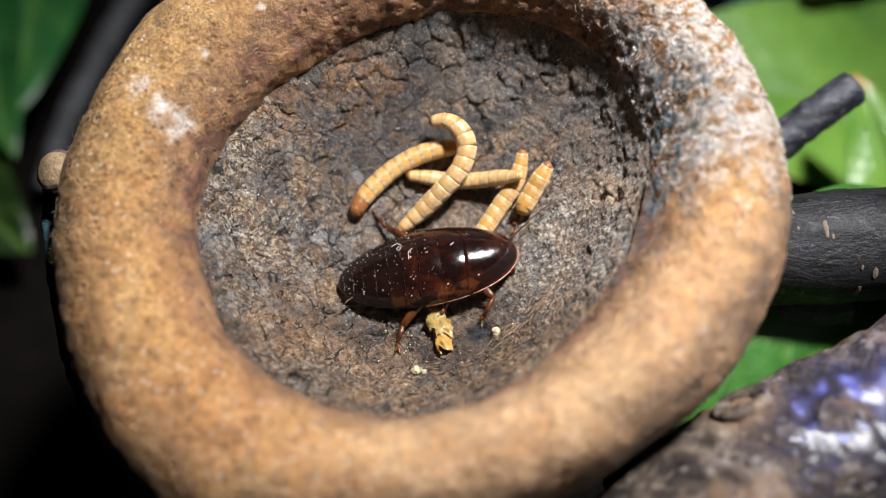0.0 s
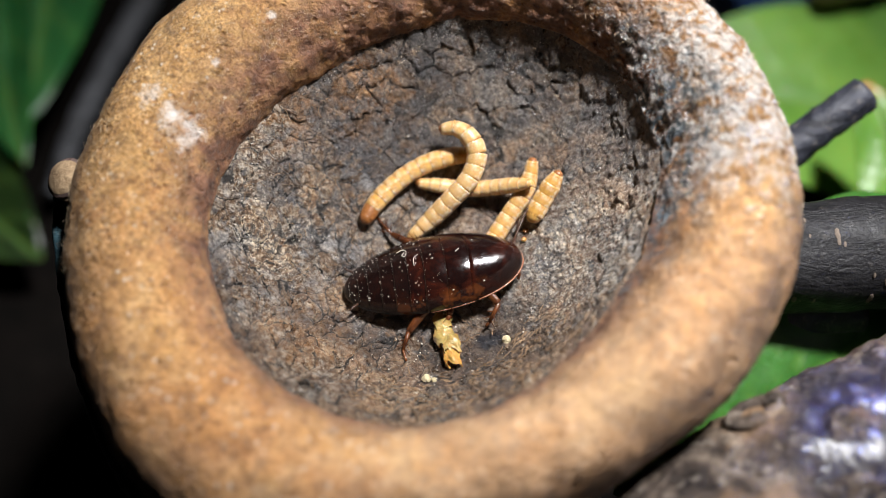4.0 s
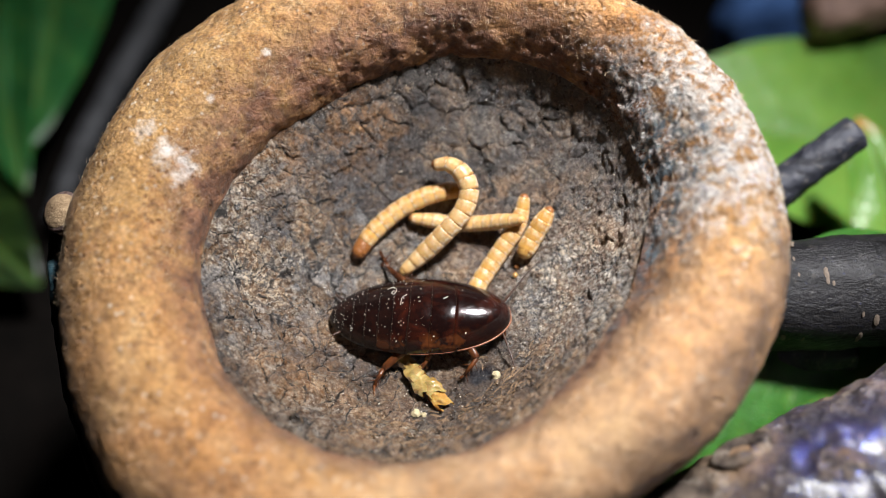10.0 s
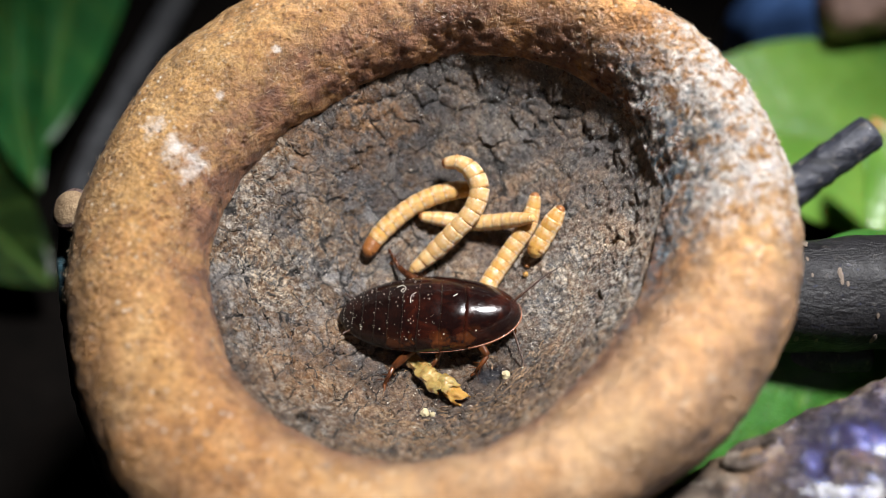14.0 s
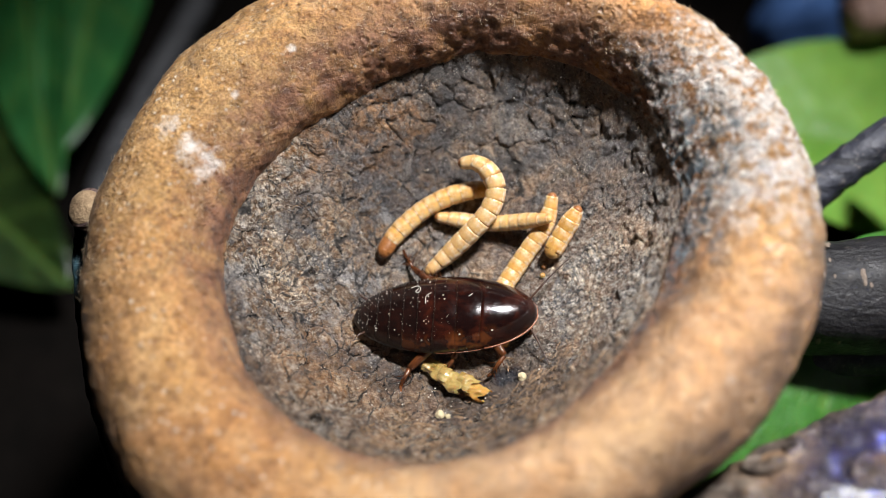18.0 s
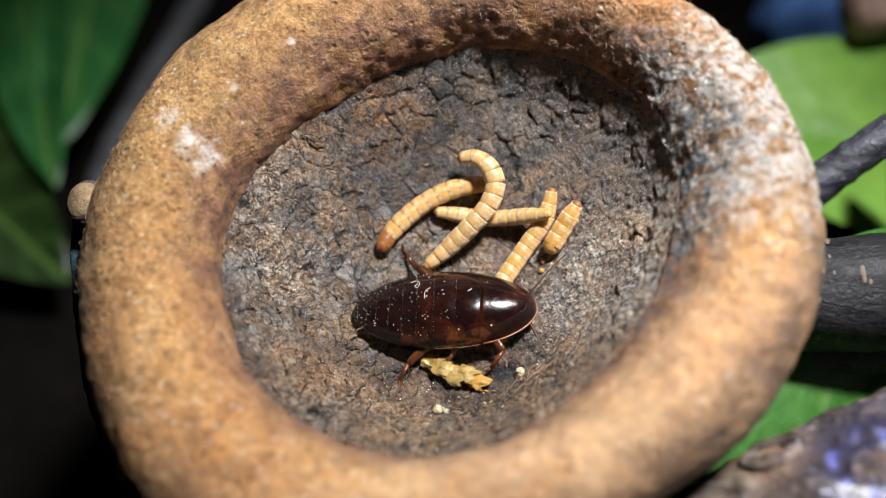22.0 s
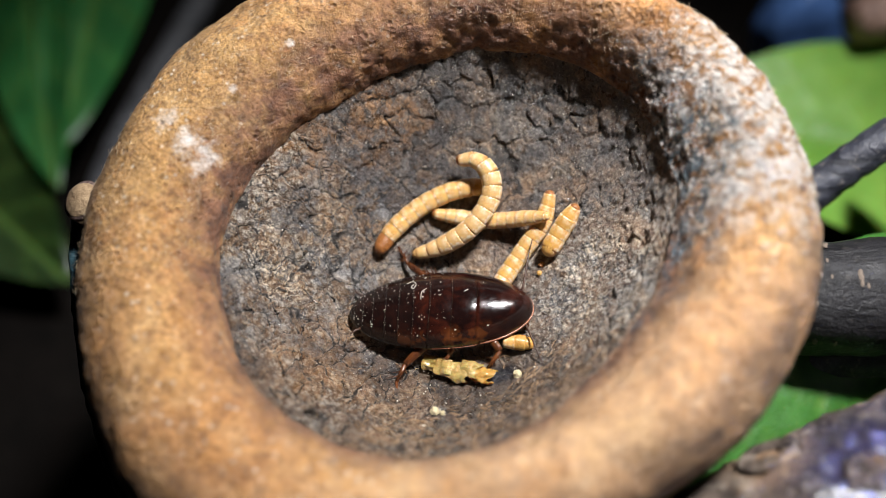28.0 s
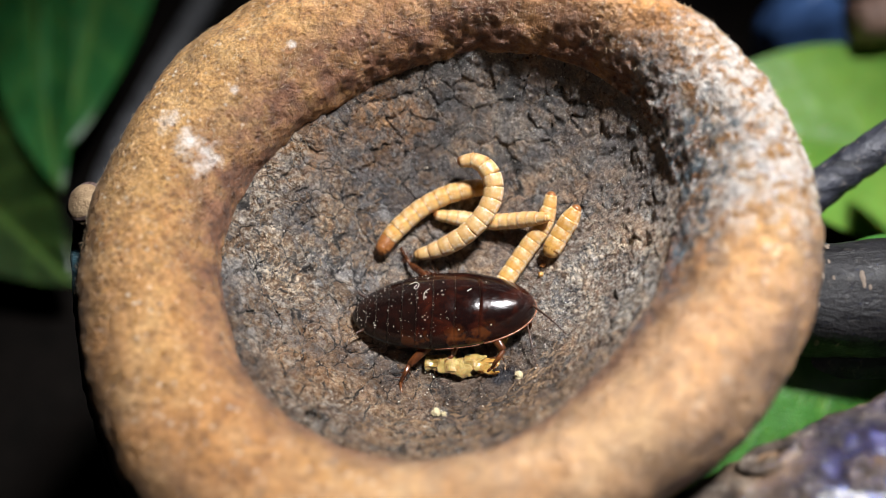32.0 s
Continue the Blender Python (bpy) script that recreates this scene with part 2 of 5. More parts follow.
def crust_material():
    n = Nodes("dark_crust")
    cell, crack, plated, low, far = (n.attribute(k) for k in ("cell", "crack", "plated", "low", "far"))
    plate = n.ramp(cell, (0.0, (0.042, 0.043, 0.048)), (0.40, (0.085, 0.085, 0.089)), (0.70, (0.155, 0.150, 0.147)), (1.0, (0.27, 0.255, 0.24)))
    # far: darker plates, plus shade under the far lip put into the colour
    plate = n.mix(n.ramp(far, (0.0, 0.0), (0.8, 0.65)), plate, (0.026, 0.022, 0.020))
    plate = n.mix(1.0, plate, n.ramp(n.noise(1500, 5, 0.8), (0.40, 0.42), (0.60, 1.9)), "MULTIPLY")
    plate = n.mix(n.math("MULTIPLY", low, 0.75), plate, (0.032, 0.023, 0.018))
    # fine pale specks on the plates
    speck = n.math("MULTIPLY", n.ramp(n.voronoi(2300), (0.16, 0.9), (0.30, 0.0)), n.ramp(n.noise(420, 4, 0.6), (0.42, 0.05), (0.62, 0.9)), True)
    plate = n.mix(speck, plate, (0.58, 0.55, 0.50))
    # worn brown fibrous ground between the plates
    brown = n.ramp(n.noise(900, 6, 0.78, 1.2), (0.36, (0.026, 0.015, 0.012)), (0.47, (0.16, 0.092, 0.062)), (0.57, (0.38, 0.265, 0.185)), (0.69, (0.66, 0.57, 0.47)))
    worn = n.ramp(n.noise(240, 6, 0.68, 0.9), (0.46, 0.0), (0.53, 1.0))
    amount = n.math("MAXIMUM", n.ramp(plated, (0.30, 1.0), (0.80, 0.22)), n.math("MULTIPLY", low, 0.85))
    amount = n.math("MAXIMUM", amount, n.near((0.0210, 0.0040, 0.0310), 0.013, 0.010))
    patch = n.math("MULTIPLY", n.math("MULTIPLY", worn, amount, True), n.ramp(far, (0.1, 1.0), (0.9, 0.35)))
    base = n.mix(n.math("MULTIPLY", patch, 0.95), plate, brown)
    joint = n.math("MULTIPLY", n.ramp(crack, (0.10, 0.0), (0.24, 1.0), (0.55, 0.7), (1.1, 0.0)), n.ramp(n.noise(260, 5, 0.7), (0.46, 0.0), (0.55, 0.9)), True)
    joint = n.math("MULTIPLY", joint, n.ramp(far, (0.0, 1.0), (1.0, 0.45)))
    base = n.mix(joint, base, n.ramp(n.noise(1300, 5, 0.75), (0.33, (0.10, 0.055, 0.030)), (0.5, (0.24, 0.145, 0.080)), (0.68, (0.52, 0.40, 0.27))))
    # orange streaks on the wall under the lip
    rust = n.math("MAXIMUM", n.near((-0.0095, 0.0268, 0.0345), 0.0040, 0.004), n.near((-0.0215, 0.0215, 0.0370), 0.0025, 0.005))
    rust = n.math("MAXIMUM", rust, n.math("MULTIPLY", n.near((-0.0190, -0.0100, 0.0285), 0.006, 0.007), 0.5))
    rust = n.math("MULTIPLY", rust, n.ramp(n.noise(520, 5, 0.75, 1.0), (0.40, 0.0), (0.54, 0.9)), True)
    base = n.mix(rust, base, n.ramp(n.noise(1000, 4, 0.7), (0.35, (0.14, 0.060, 0.024)), (0.68, (0.46, 0.27, 0.13))))
    # pale grit and lichen-like bloom
    grit = n.ramp(n.noise(1300, 6, 0.85), (0.49, 0.0), (0.55, 1.0))
    dusty = n.ramp(n.noise(130, 4, 0.6), (0.46, 0.03), (0.62, 0.5))
    for place, reach, feather, share in (((-0.0270, 0.0065, 0.0320), 0.0030, 0.006, 1.0), ((-0.0225, 0.0030, 0.0290), 0.0050, 0.007, 0.8), ((-0.0250, -0.0070, 0.0310), 0.003, 0.005, 0.6),
                                         ((0.0225, 0.0020, 0.0315), 0.0105, 0.007, 1.0), ((0.0255, 0.0065, 0.0350), 0.0085, 0.007, 1.0), ((-0.0262, 0.0150, 0.0385), 0.0045, 0.004, 1.0), ((-0.0240, 0.0195, 0.0385), 0.0025, 0.003, 1.0), ((-0.0280, 0.0105, 0.0375), 0.0030, 0.004, 1.0), ((-0.0180, -0.0190, 0.0320), 0.004, 0.006, 0.7)):
        dusty = n.math("MAXIMUM", dusty, n.math("MULTIPLY", n.near(place, reach, feather), share))
    dusty = n.math("MAXIMUM", dusty, n.math("MULTIPLY", low, 0.22))
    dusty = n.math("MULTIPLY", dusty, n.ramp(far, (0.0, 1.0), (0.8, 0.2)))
    base = n.mix(n.math("MULTIPLY", grit, dusty, True), base, n.ramp(n.noise(800, 4, 0.7), (0.35, (0.34, 0.28, 0.21)), (0.65, (0.76, 0.71, 0.62))))
    # dark brown fibrous patch, with the cockroach's shadow painted in
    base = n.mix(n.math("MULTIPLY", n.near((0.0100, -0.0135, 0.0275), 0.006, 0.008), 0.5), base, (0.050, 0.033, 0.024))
    base = n.mix(n.ramp(crack, (0.05, 0.96), (0.17, 0.0)), base, (0.010, 0.008, 0.007))
    pits = n.ramp(n.noise(640, 6, 0.8, 0.5), (0.34, 1.0), (0.43, 0.0))
    base = n.mix(n.math("MULTIPLY", pits, 0.65), base, (0.014, 0.011, 0.010))
    # broad uneven staining
    base = n.mix(0.85, base, n.ramp(n.noise(130, 6, 0.66, 0.8), (0.36, (0.62, 0.62, 0.65)), (0.50, (1.0, 0.97, 0.95)), (0.62, (1.50, 1.33, 1.12))), "MULTIPLY")
    ink = n.math("MULTIPLY", n.near((0.0085, -0.0105, 0.0275), 0.0012, 0.0016), 0.9)
    base = n.mix(ink, base, (0.012, 0.016, 0.026))
    height = n.math("ADD", n.noise(1000, 6, 0.8), n.math("MULTIPLY", n.noise(2800, 4, 0.75), 0.6))
    height = n.math("MULTIPLY", height, n.math("ADD", n.math("MULTIPLY", n.math("MAXIMUM", patch, joint), 0.6), 0.5))
    gloss = n.math("ADD", n.ramp(n.noise(500, 4, 0.6), (0.36, 0.17), (0.62, 0.48)), n.math("MULTIPLY", patch, 0.25))
    return n.done(base, gloss, height, 0.0012, 1.0, Specular_IOR_Level=0.75)


def grain_material():
    n = Nodes("grit")
    island = n.tree.nodes.new("ShaderNodeNewGeometry").outputs["Random Per Island"]
    return n.done(n.ramp(island, (0.0, (0.03, 0.024, 0.02)), (0.35, (0.16, 0.10, 0.06)), (0.6, (0.40, 0.32, 0.23)), (1.0, (0.70, 0.66, 0.58))), 0.4)


def worm_material(name, bleach):
    n = Nodes(name)
    band = n.attribute("band")
    body = n.ramp(n.noise(260, 5, 0.65), (0.32, (0.36, 0.165, 0.032)), (0.52, (0.54, 0.295, 0.070)), (0.7, (0.64, 0.41, 0.135)))
    body = n.mix(n.math("ADD", n.math("MULTIPLY", n.random(), 0.20), bleach), body, (0.60, 0.43, 0.23))
    edge = n.math("ADD", band, n.math("MULTIPLY", n.math("SUBTRACT", n.noise(700, 4, 0.7), 0.5), 0.22))
    body = n.mix(n.ramp(edge, (0.74, 0.0), (0.88, 0.5), (0.95, 0.7), (1.0, 0.3)), body, (0.32, 0.145, 0.042))
    frost = n.math("MULTIPLY", n.ramp(edge, (0.0, 0.75), (0.6, 0.0)), n.ramp(n.noise(420, 5, 0.7), (0.44, 0.05), (0.54, 0.9)), True)
    body = n.mix(frost, body, (0.76, 0.68, 0.55))
    pale = n.ramp(n.noise(650, 5, 0.75), (0.56, 0.0), (0.66, 0.6))
    body = n.mix(pale, body, (0.72, 0.63, 0.50))
    return n.done(body, n.ramp(n.noise(600, 4), (0.35, 0.24), (0.65, 0.44)), n.math("ADD", n.noise(1300, 5, 0.65), n.noise(380, 4, 0.6)), 0.00014, 0.6, Subsurface_Weight=0.25,
                  Subsurface_Scale=0.0008, Subsurface_Radius=(1.0, 0.55, 0.2), Specular_IOR_Level=0.5)


def plain_material(name, dark, light, scale=400, rough=0.5, bump=0.0002, **more):
    n = Nodes(name)
    f = n.noise(scale, 6, 0.68, 0.4)
    return n.done(n.ramp(f, (0.3, dark), (0.7, light)), rough, n.math("ADD", f, n.math("MULTIPLY", n.noise(scale * 5, 3), 0.3)), bump, 0.8, **more)


def shell_material(name, deep, warm, amount):
    n = Nodes(name)
    spots = n.ramp(n.noise(330, 4, 0.6, 0.5), (0.46, 0.0), (0.66, 1.0))
    base = n.mix(n.math("MULTIPLY", spots, amount), deep, warm)
    side = n.attribute("side")
    base = n.mix(n.math("MULTIPLY", side, n.ramp(n.noise(260, 3, 0.6), (0.52, 0.0), (0.62, 0.75)), True), base, (0.17, 0.048, 0.011))
    return n.done(base, n.ramp(n.noise(900, 4, 0.6), (0.3, 0.09), (0.75, 0.22)), n.noise(1400, 4, 0.6), 0.00010, 0.35,
                  Coat_Weight=0.12, Coat_Roughness=0.08, Specular_IOR_Level=0.38)


def leaf_material(name, dark, light):
    n = Nodes(name)
    f = n.noise(60, 5, 0.6)
    vein = n.attribute("vein")
    base = n.mix(n.math("MULTIPLY", vein, 0.5), n.ramp(f, (0.3, dark), (0.7, light)), (0.16, 0.30, 0.06))
    base = n.mix(n.attribute("dry"), base, (0.42, 0.22, 0.05))
    return n.done(base, n.ramp(n.noise(200, 4), (0.3, 0.26), (0.7, 0.42)), n.math("ADD", n.noise(350, 4, 0.6), vein), 0.0004, 0.5,
                  Transmission_Weight=0.0, Subsurface_Weight=0.15, Subsurface_Scale=0.001)


def bark_material(name, dark, light, rough=0.45, flake=0.5, gloss=0.4):
    n = Nodes(name)
    f = n.noise(300, 6, 0.7, 0.8, (0.35, 1.0, 1.0))
    base = n.ramp(f, (0.32, dark), (0.55, light), (0.75, tuple(min(1, 1.7 * v) for v in light)))
    base = n.mix(n.ramp(n.noise(900, 4, 0.7), (0.58, 0.0), (0.7, flake)), base, (0.33, 0.29, 0.25))
    return n.done(base, n.ramp(n.noise(500, 4, 0.6), (0.3, rough - 0.15), (0.7, rough + 0.15)), n.math("ADD", f, n.math("MULTIPLY", n.noise(1500, 4), 0.4)), 0.0007, 0.8, Specular_IOR_Level=gloss)


def scaly_material():
    n = Nodes("scaly_bark")
    base = n.ramp(n.noise(170, 6, 0.68, 0.8), (0.36, (0.020, 0.014, 0.012)), (0.50, (0.085, 0.062, 0.048)), (0.66, (0.26, 0.205, 0.155)))
    scale = n.ramp(n.noise(260, 5, 0.7, 0.4), (0.54, 0.0), (0.62, 0.85))
    base = n.mix(scale, base, n.ramp(n.noise(900, 4), (0.3, (0.17, 0.135, 0.11)), (0.7, (0.42, 0.36, 0.30))))
    tan = n.math("MAXIMUM", n.ramp(n.noise(90, 4, 0.6), (0.55, 0.0), (0.64, 0.6)), n.near((0.0415, -0.0255, 0.0395), 0.003, 0.004))
    base = n.mix(n.math("MULTIPLY", tan, 0.8), base, (0.30, 0.185, 0.105))
    smooth = n.math("MULTIPLY", n.near((0.0540, -0.0300, 0.0450), 0.0085, 0.005), n.ramp(n.noise(110, 4, 0.6, 0.4), (0.36, 0.0), (0.44, 1.0)), True)
    base = n.mix(n.math("MULTIPLY", smooth, 0.92), base, (0.014, 0.011, 0.018))
    height = n.math("ADD", n.noise(260, 5, 0.7, 0.4), n.math("MULTIPLY", n.noise(900, 5, 0.7), 0.6))
    height = n.math("MULTIPLY", height, n.ramp(smooth, (0.0, 1.0), (1.0, 0.12)))
    return n.done(base, n.ramp(smooth, (0.0, 0.55), (1.0, 0.38)), height, 0.0016, 0.9, Specular_IOR_Level=n.ramp(smooth, (0.0, 0.35), (1.0, 0.9)))


GRIT = grain_material()
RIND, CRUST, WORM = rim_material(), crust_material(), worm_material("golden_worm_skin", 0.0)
WORM_PALE = worm_material("pale_worm_skin", 0.30)
WORM_HEAD = plain_material("worm_head", (0.17, 0.055, 0.015), (0.34, 0.14, 0.04), 700, 0.3)
SKIN = plain_material("shed_skin", (0.26, 0.150, 0.030), (0.60, 0.43, 0.16), 420, 0.16, 0.0002, Transmission_Weight=0.35, Subsurface_Weight=0.2, Subsurface_Scale=0.0008)
AMBER = plain_material("amber_skin", (0.28, 0.13, 0.022), (0.55, 0.33, 0.10), 500, 0.22, 0.0002, Subsurface_Weight=0.25, Subsurface_Scale=0.0008)
SHELL = shell_material("mahogany_shell", (0.007, 0.0025, 0.0022), (0.034, 0.0075, 0.004), 0.8)
SHELL_REAR = shell_material("dark_shell", (0.0065, 0.0030, 0.0026), (0.020, 0.006, 0.004), 0.6)
EDGE = plain_material("amber_edge", (0.16, 0.055, 0.03), (0.34, 0.15, 0.085), 900, 0.22)
LEG = plain_material("chestnut_leg", (0.028, 0.008, 0.0035), (0.135, 0.042, 0.012), 500, 0.2)
BELLY = plain_material("amber_belly", (0.15, 0.050, 0.012), (0.38, 0.16, 0.042), 500, 0.25)
FEELER = plain_material("dark_feeler", (0.02, 0.008, 0.005), (0.07, 0.03, 0.015), 900, 0.4)
CRUMB = plain_material("pale_crumb", (0.30, 0.24, 0.12), (0.60, 0.52, 0.34), 900, 0.7)
DUST = plain_material("white_dust", (0.55, 0.50, 0.42), (0.80, 0.76, 0.66), 900, 0.8)
BARK_DARK = bark_material("black_bark", (0.0042, 0.0042, 0.0047), (0.0150, 0.0145, 0.0160), 0.46, 0.10, 0.26)
BARK_SLATE = bark_material("slate_bark", (0.012, 0.013, 0.018), (0.050, 0.053, 0.070), 0.42)
BARK_MATT = bark_material("matt_black_bark", (0.010, 0.009, 0.008), (0.040, 0.034, 0.030), 0.8)
BARK_GREY = bark_material("grey_bark", (0.030, 0.020, 0.020), (0.125, 0.085, 0.075), 0.36)
BARK_ASH = bark_material("ash_grey_bark", (0.020, 0.022, 0.026), (0.075, 0.078, 0.086), 0.6)
SCALY = scaly_material()
BARK_TEAL = bark_material("teal_bark", (0.020, 0.040, 0.050), (0.070, 0.150, 0.185), 0.5)
WOOD = plain_material("cut_wood", (0.20, 0.12, 0.06), (0.52, 0.37, 0.22), 600, 0.75, 0.0006)
TWIG = plain_material("pinkish_wood", (0.10, 0.055, 0.04), (0.36, 0.23, 0.18), 300, 0.6, 0.0006)
FIBRE = plain_material("tan_fibre", (0.10, 0.055, 0.028), (0.40, 0.26, 0.145), 700, 0.7)
FUZZ = plain_material("pale_fuzz", (0.42, 0.27, 0.13), (0.78, 0.66, 0.48), 300, 0.5)
LENT = plain_material("lenticel", (0.09, 0.068, 0.052), (0.25, 0.195, 0.15), 900, 0.8)
LEAF = leaf_material("green_leaf", (0.085, 0.22, 0.030), (0.20, 0.38, 0.060))
LEAF_MID = leaf_material("mid_green_leaf", (0.022, 0.085, 0.012), (0.055, 0.185, 0.026))
LEAF_DARK = leaf_material("deep_green_leaf", (0.016, 0.086, 0.022), (0.042, 0.190, 0.050))
# olive leaf whose shade is put into the darker colour
LEAF_OLIVE_SHADED = leaf_material("shaded_olive_leaf", (0.010, 0.026, 0.007), (0.030, 0.060, 0.014))
SOIL = plain_material("dark_soil", (0.003, 0.0026, 0.0022), (0.008, 0.006, 0.005), 120, 0.95, 0.002, Specular_IOR_Level=0.1)
WALL = plain_material("dark_panel", (0.010, 0.010, 0.010), (0.022, 0.022, 0.022), 30, 0.6)
BLUE = plain_material("blue_lump", (0.06, 0.13, 0.34), (0.12, 0.26, 0.62), 120, 0.35, 0.0008)


# ---- building helpers ----
def mesh_from(name, verts, faces, material, smooth=True, fields=None):
    me = bpy.data.meshes.new(name)
    me.from_pydata([tuple(v) for v in verts], [], [tuple(f) for f in faces])
    me.materials.append(material)
    me.polygons.foreach_set("use_smooth", [smooth] * len(me.polygons))
    for key, values in (fields or {}).items():
        me.attributes.new(key, "FLOAT", "POINT").data.foreach_set("value", np.asarray(values, dtype=np.float32))
    return me


def put(name, me, parent=None, label="", m=None):
    ob = new(name, me)
    if parent is not None:
        ob.parent = parent
    if m is not None:
        ob.matrix_basis = m
    if label:
        tagged(ob, label=label)
    return ob


def thing(name, label, category, group="", kind="", m=None):
    ob = new(name)
    ob.empty_display_size = 0.01
    if m is not None:
        ob.matrix_basis = m
    return tagged(ob, label, category, group, kind)


def grid_faces(nu, nv, loop_u=False, loop_v=False):
    """Faces of a sheet of nu rows and nv columns, row by row."""
    faces = []
    for i in range(nu if loop_u else nu - 1):
        for j in range(nv if loop_v else nv - 1):
            a, b = i * nv + j, i * nv + (j + 1) % nv
            c, d = ((i + 1) % nu) * nv + (j + 1) % nv, ((i + 1) % nu) * nv + j
            faces.append((a, b, c, d))
    return faces


def tube(name, places, radii, material, sides=12, rough=0.0, seed=0, fields=None, squash=1.0, caps=True):
    """A tube along places, in metres, with closed ends and an uneven skin."""
    places = [Vector(p) for p in places]
    verts, n = [], len(places)
    side = None
    for i, p in enumerate(places):
        ahead = (places[min(i + 1, n - 1)] - places[max(i - 1, 0)]).normalized()
        if side is None:
            side = ahead.orthogonal().normalized()
        side = (side - ahead * side.dot(ahead)).normalized()
        up = ahead.cross(side)
        for k in range(sides):
            a = 2 * math.pi * k / sides
            d = math.cos(a) * side + math.sin(a) * up * squash
            r = radii[i]
            if rough:
                q = (p + d * r) * (1.0 / (radii[0] + 1e-9)) * 1.3 + Vector((seed, seed * 2, 0))
                r *= 1 + rough * (noise.noise(q) + 0.5 * noise.noise(q * 2.7) + 0.35 * noise.noise(q * 6.1))
            verts.append(p + d * r)
    faces = grid_faces(n, sides, loop_v=True)
    if caps:
        verts += [places[0], places[-1]]
        for k in range(sides):
            faces.append((len(verts) - 2, (k + 1) % sides, k))
            b = (n - 1) * sides
            faces.append((len(verts) - 1, b + k, b + (k + 1) % sides))
    return mesh_from(name, verts, faces, material, True, fields)


def smooth_line(points, steps=8):
    """A curve through points, by Catmull and Rom."""
    pts = [Vector(p) for p in points]
    pts = [2 * pts[0] - pts[1]] + pts + [2 * pts[-1] - pts[-2]]
    out = []
    for i in range(1, len(pts) - 2):
        a, b, c, d = pts[i - 1:i + 3]
        for s in range(steps):
            t = s / steps
            out.append(0.5 * (2 * b + (c - a) * t + (2 * a - 5 * b + 4 * c - d) * t * t + (3 * b - a - 3 * c + d) * t ** 3))
    return out + [pts[-2]]


def along(line, n):
    """n places at even steps of a line."""
    cut = [0.0]
    for a, b in zip(line, line[1:]):
        cut.append(cut[-1] + (b - a).length)
    out = []
    for k in range(n):
        want, i = cut[-1] * k / (n - 1), 0
        while i < len(line) - 2 and cut[i + 1] < want:
            i += 1
        f = (want - cut[i]) / max(cut[i + 1] - cut[i], 1e-9)
        out.append(line[i].lerp(line[i + 1], min(max(f, 0), 1)))
    return out


# ---- the bowl ----
OUT = (47.61, -1.4, 4.14, 1.94, 0.46, 0.9, -0.06)
INN = (29.8, 0.2, 3.6, 0.31, 2.05, -0.42, 0.71)
GROUND = -65.0
HIGH, LEAN_X, LEAN_Y, MIDZ, LOW = 9.56, 0.109, 0.064, 41.1, 24.5


def wave(c, f):
    return c[0] + c[1] * np.cos(f) + c[2] * np.sin(f) + c[3] * np.cos(2 * f) + c[4] * np.sin(2 * f) + c[5] * np.cos(3 * f) + c[6] * np.sin(3 * f)


def hollow(f):
    """How steeply the inside rises towards the rim: flat with a sharp turn in front, rounder behind."""
    return 2.75 - 0.5 * np.sin(f)


def undercut(f, u):
    """How far the wall under the far lip is hollowed, in millimetres."""
    return 8.0 * np.exp(-((f - 1.05) / 0.65) ** 2) * u ** 6 * (1 - np.minimum(u, 1) ** 8)


def floor_at(x, y):
    """The height of the bowl's inside, in millimetres."""
    f = math.atan2(y, x)
    edge = float(wave(INN, f))
    top = MIDZ + LEAN_X * edge * math.cos(f) + LEAN_Y * edge * math.sin(f)
    return LOW + (top - LOW) * min(math.hypot(x, y) / edge, 1) ** float(hollow(f)) - float(undercut(f, min(math.hypot(x, y) / edge, 1)))


def lumps(points, scale, octaves=3, seed=0.0):
    """Smooth noise at many places at once, about -1 to 1."""
    q0 = np.asarray(points, dtype=float) / scale + np.array([seed * 3.1, seed * 5.7, seed * 1.3])
    out, amp = np.zeros(len(q0)), 1.0
    grads = np.random.RandomState(int(seed * 10) + 11).normal(size=(4096, 3))
    grads /= np.linalg.norm(grads, axis=1)[:, None]
    for o in range(octaves):
        q = q0 * 2.07 ** o
        cell = np.floor(q).astype(np.int64)
        f = q - cell
        w = f * f * f * (f * (f * 6 - 15) + 10)
        for corner in range(8):
            c = np.array([corner & 1, (corner >> 1) & 1, (corner >> 2) & 1])
            k = cell + c
            h = (k[:, 0] * 73856093 ^ k[:, 1] * 19349663 ^ k[:, 2] * 83492791) % 4096
            share = np.prod(np.where(c, w, 1 - w), axis=1)
            out += amp * 1.5 * share * (grads[h] * (f - c)).sum(1)
        amp *= 0.5
    return out


def cells(xy, count, reach, seed):
    """For each place the distance to the border of its cell, a number of the cell, and how far it lies up the cell's own slope."""
    rng = np.random.RandomState(seed)
    seeds = rng.uniform(-reach, reach, (count, 2))
    tone, slope = rng.uniform(0, 1, count), rng.normal(0, 1, (count, 2))
    gap, kind, rise = np.zeros(len(xy)), np.zeros(len(xy)), np.zeros(len(xy))
    for a in range(0, len(xy), 4000):
        part_xy = xy[a:a + 4000]
        d = np.sqrt(((part_xy[:, None] - seeds[None]) ** 2).sum(-1))
        two, who = np.partition(d, 1, 1)[:, :2], d.argmin(1)
        gap[a:a + 4000], kind[a:a + 4000] = two[:, 1] - two[:, 0], tone[who]
        rise[a:a + 4000] = ((part_xy - seeds[who]) * slope[who]).sum(1)
    return gap, kind, rise


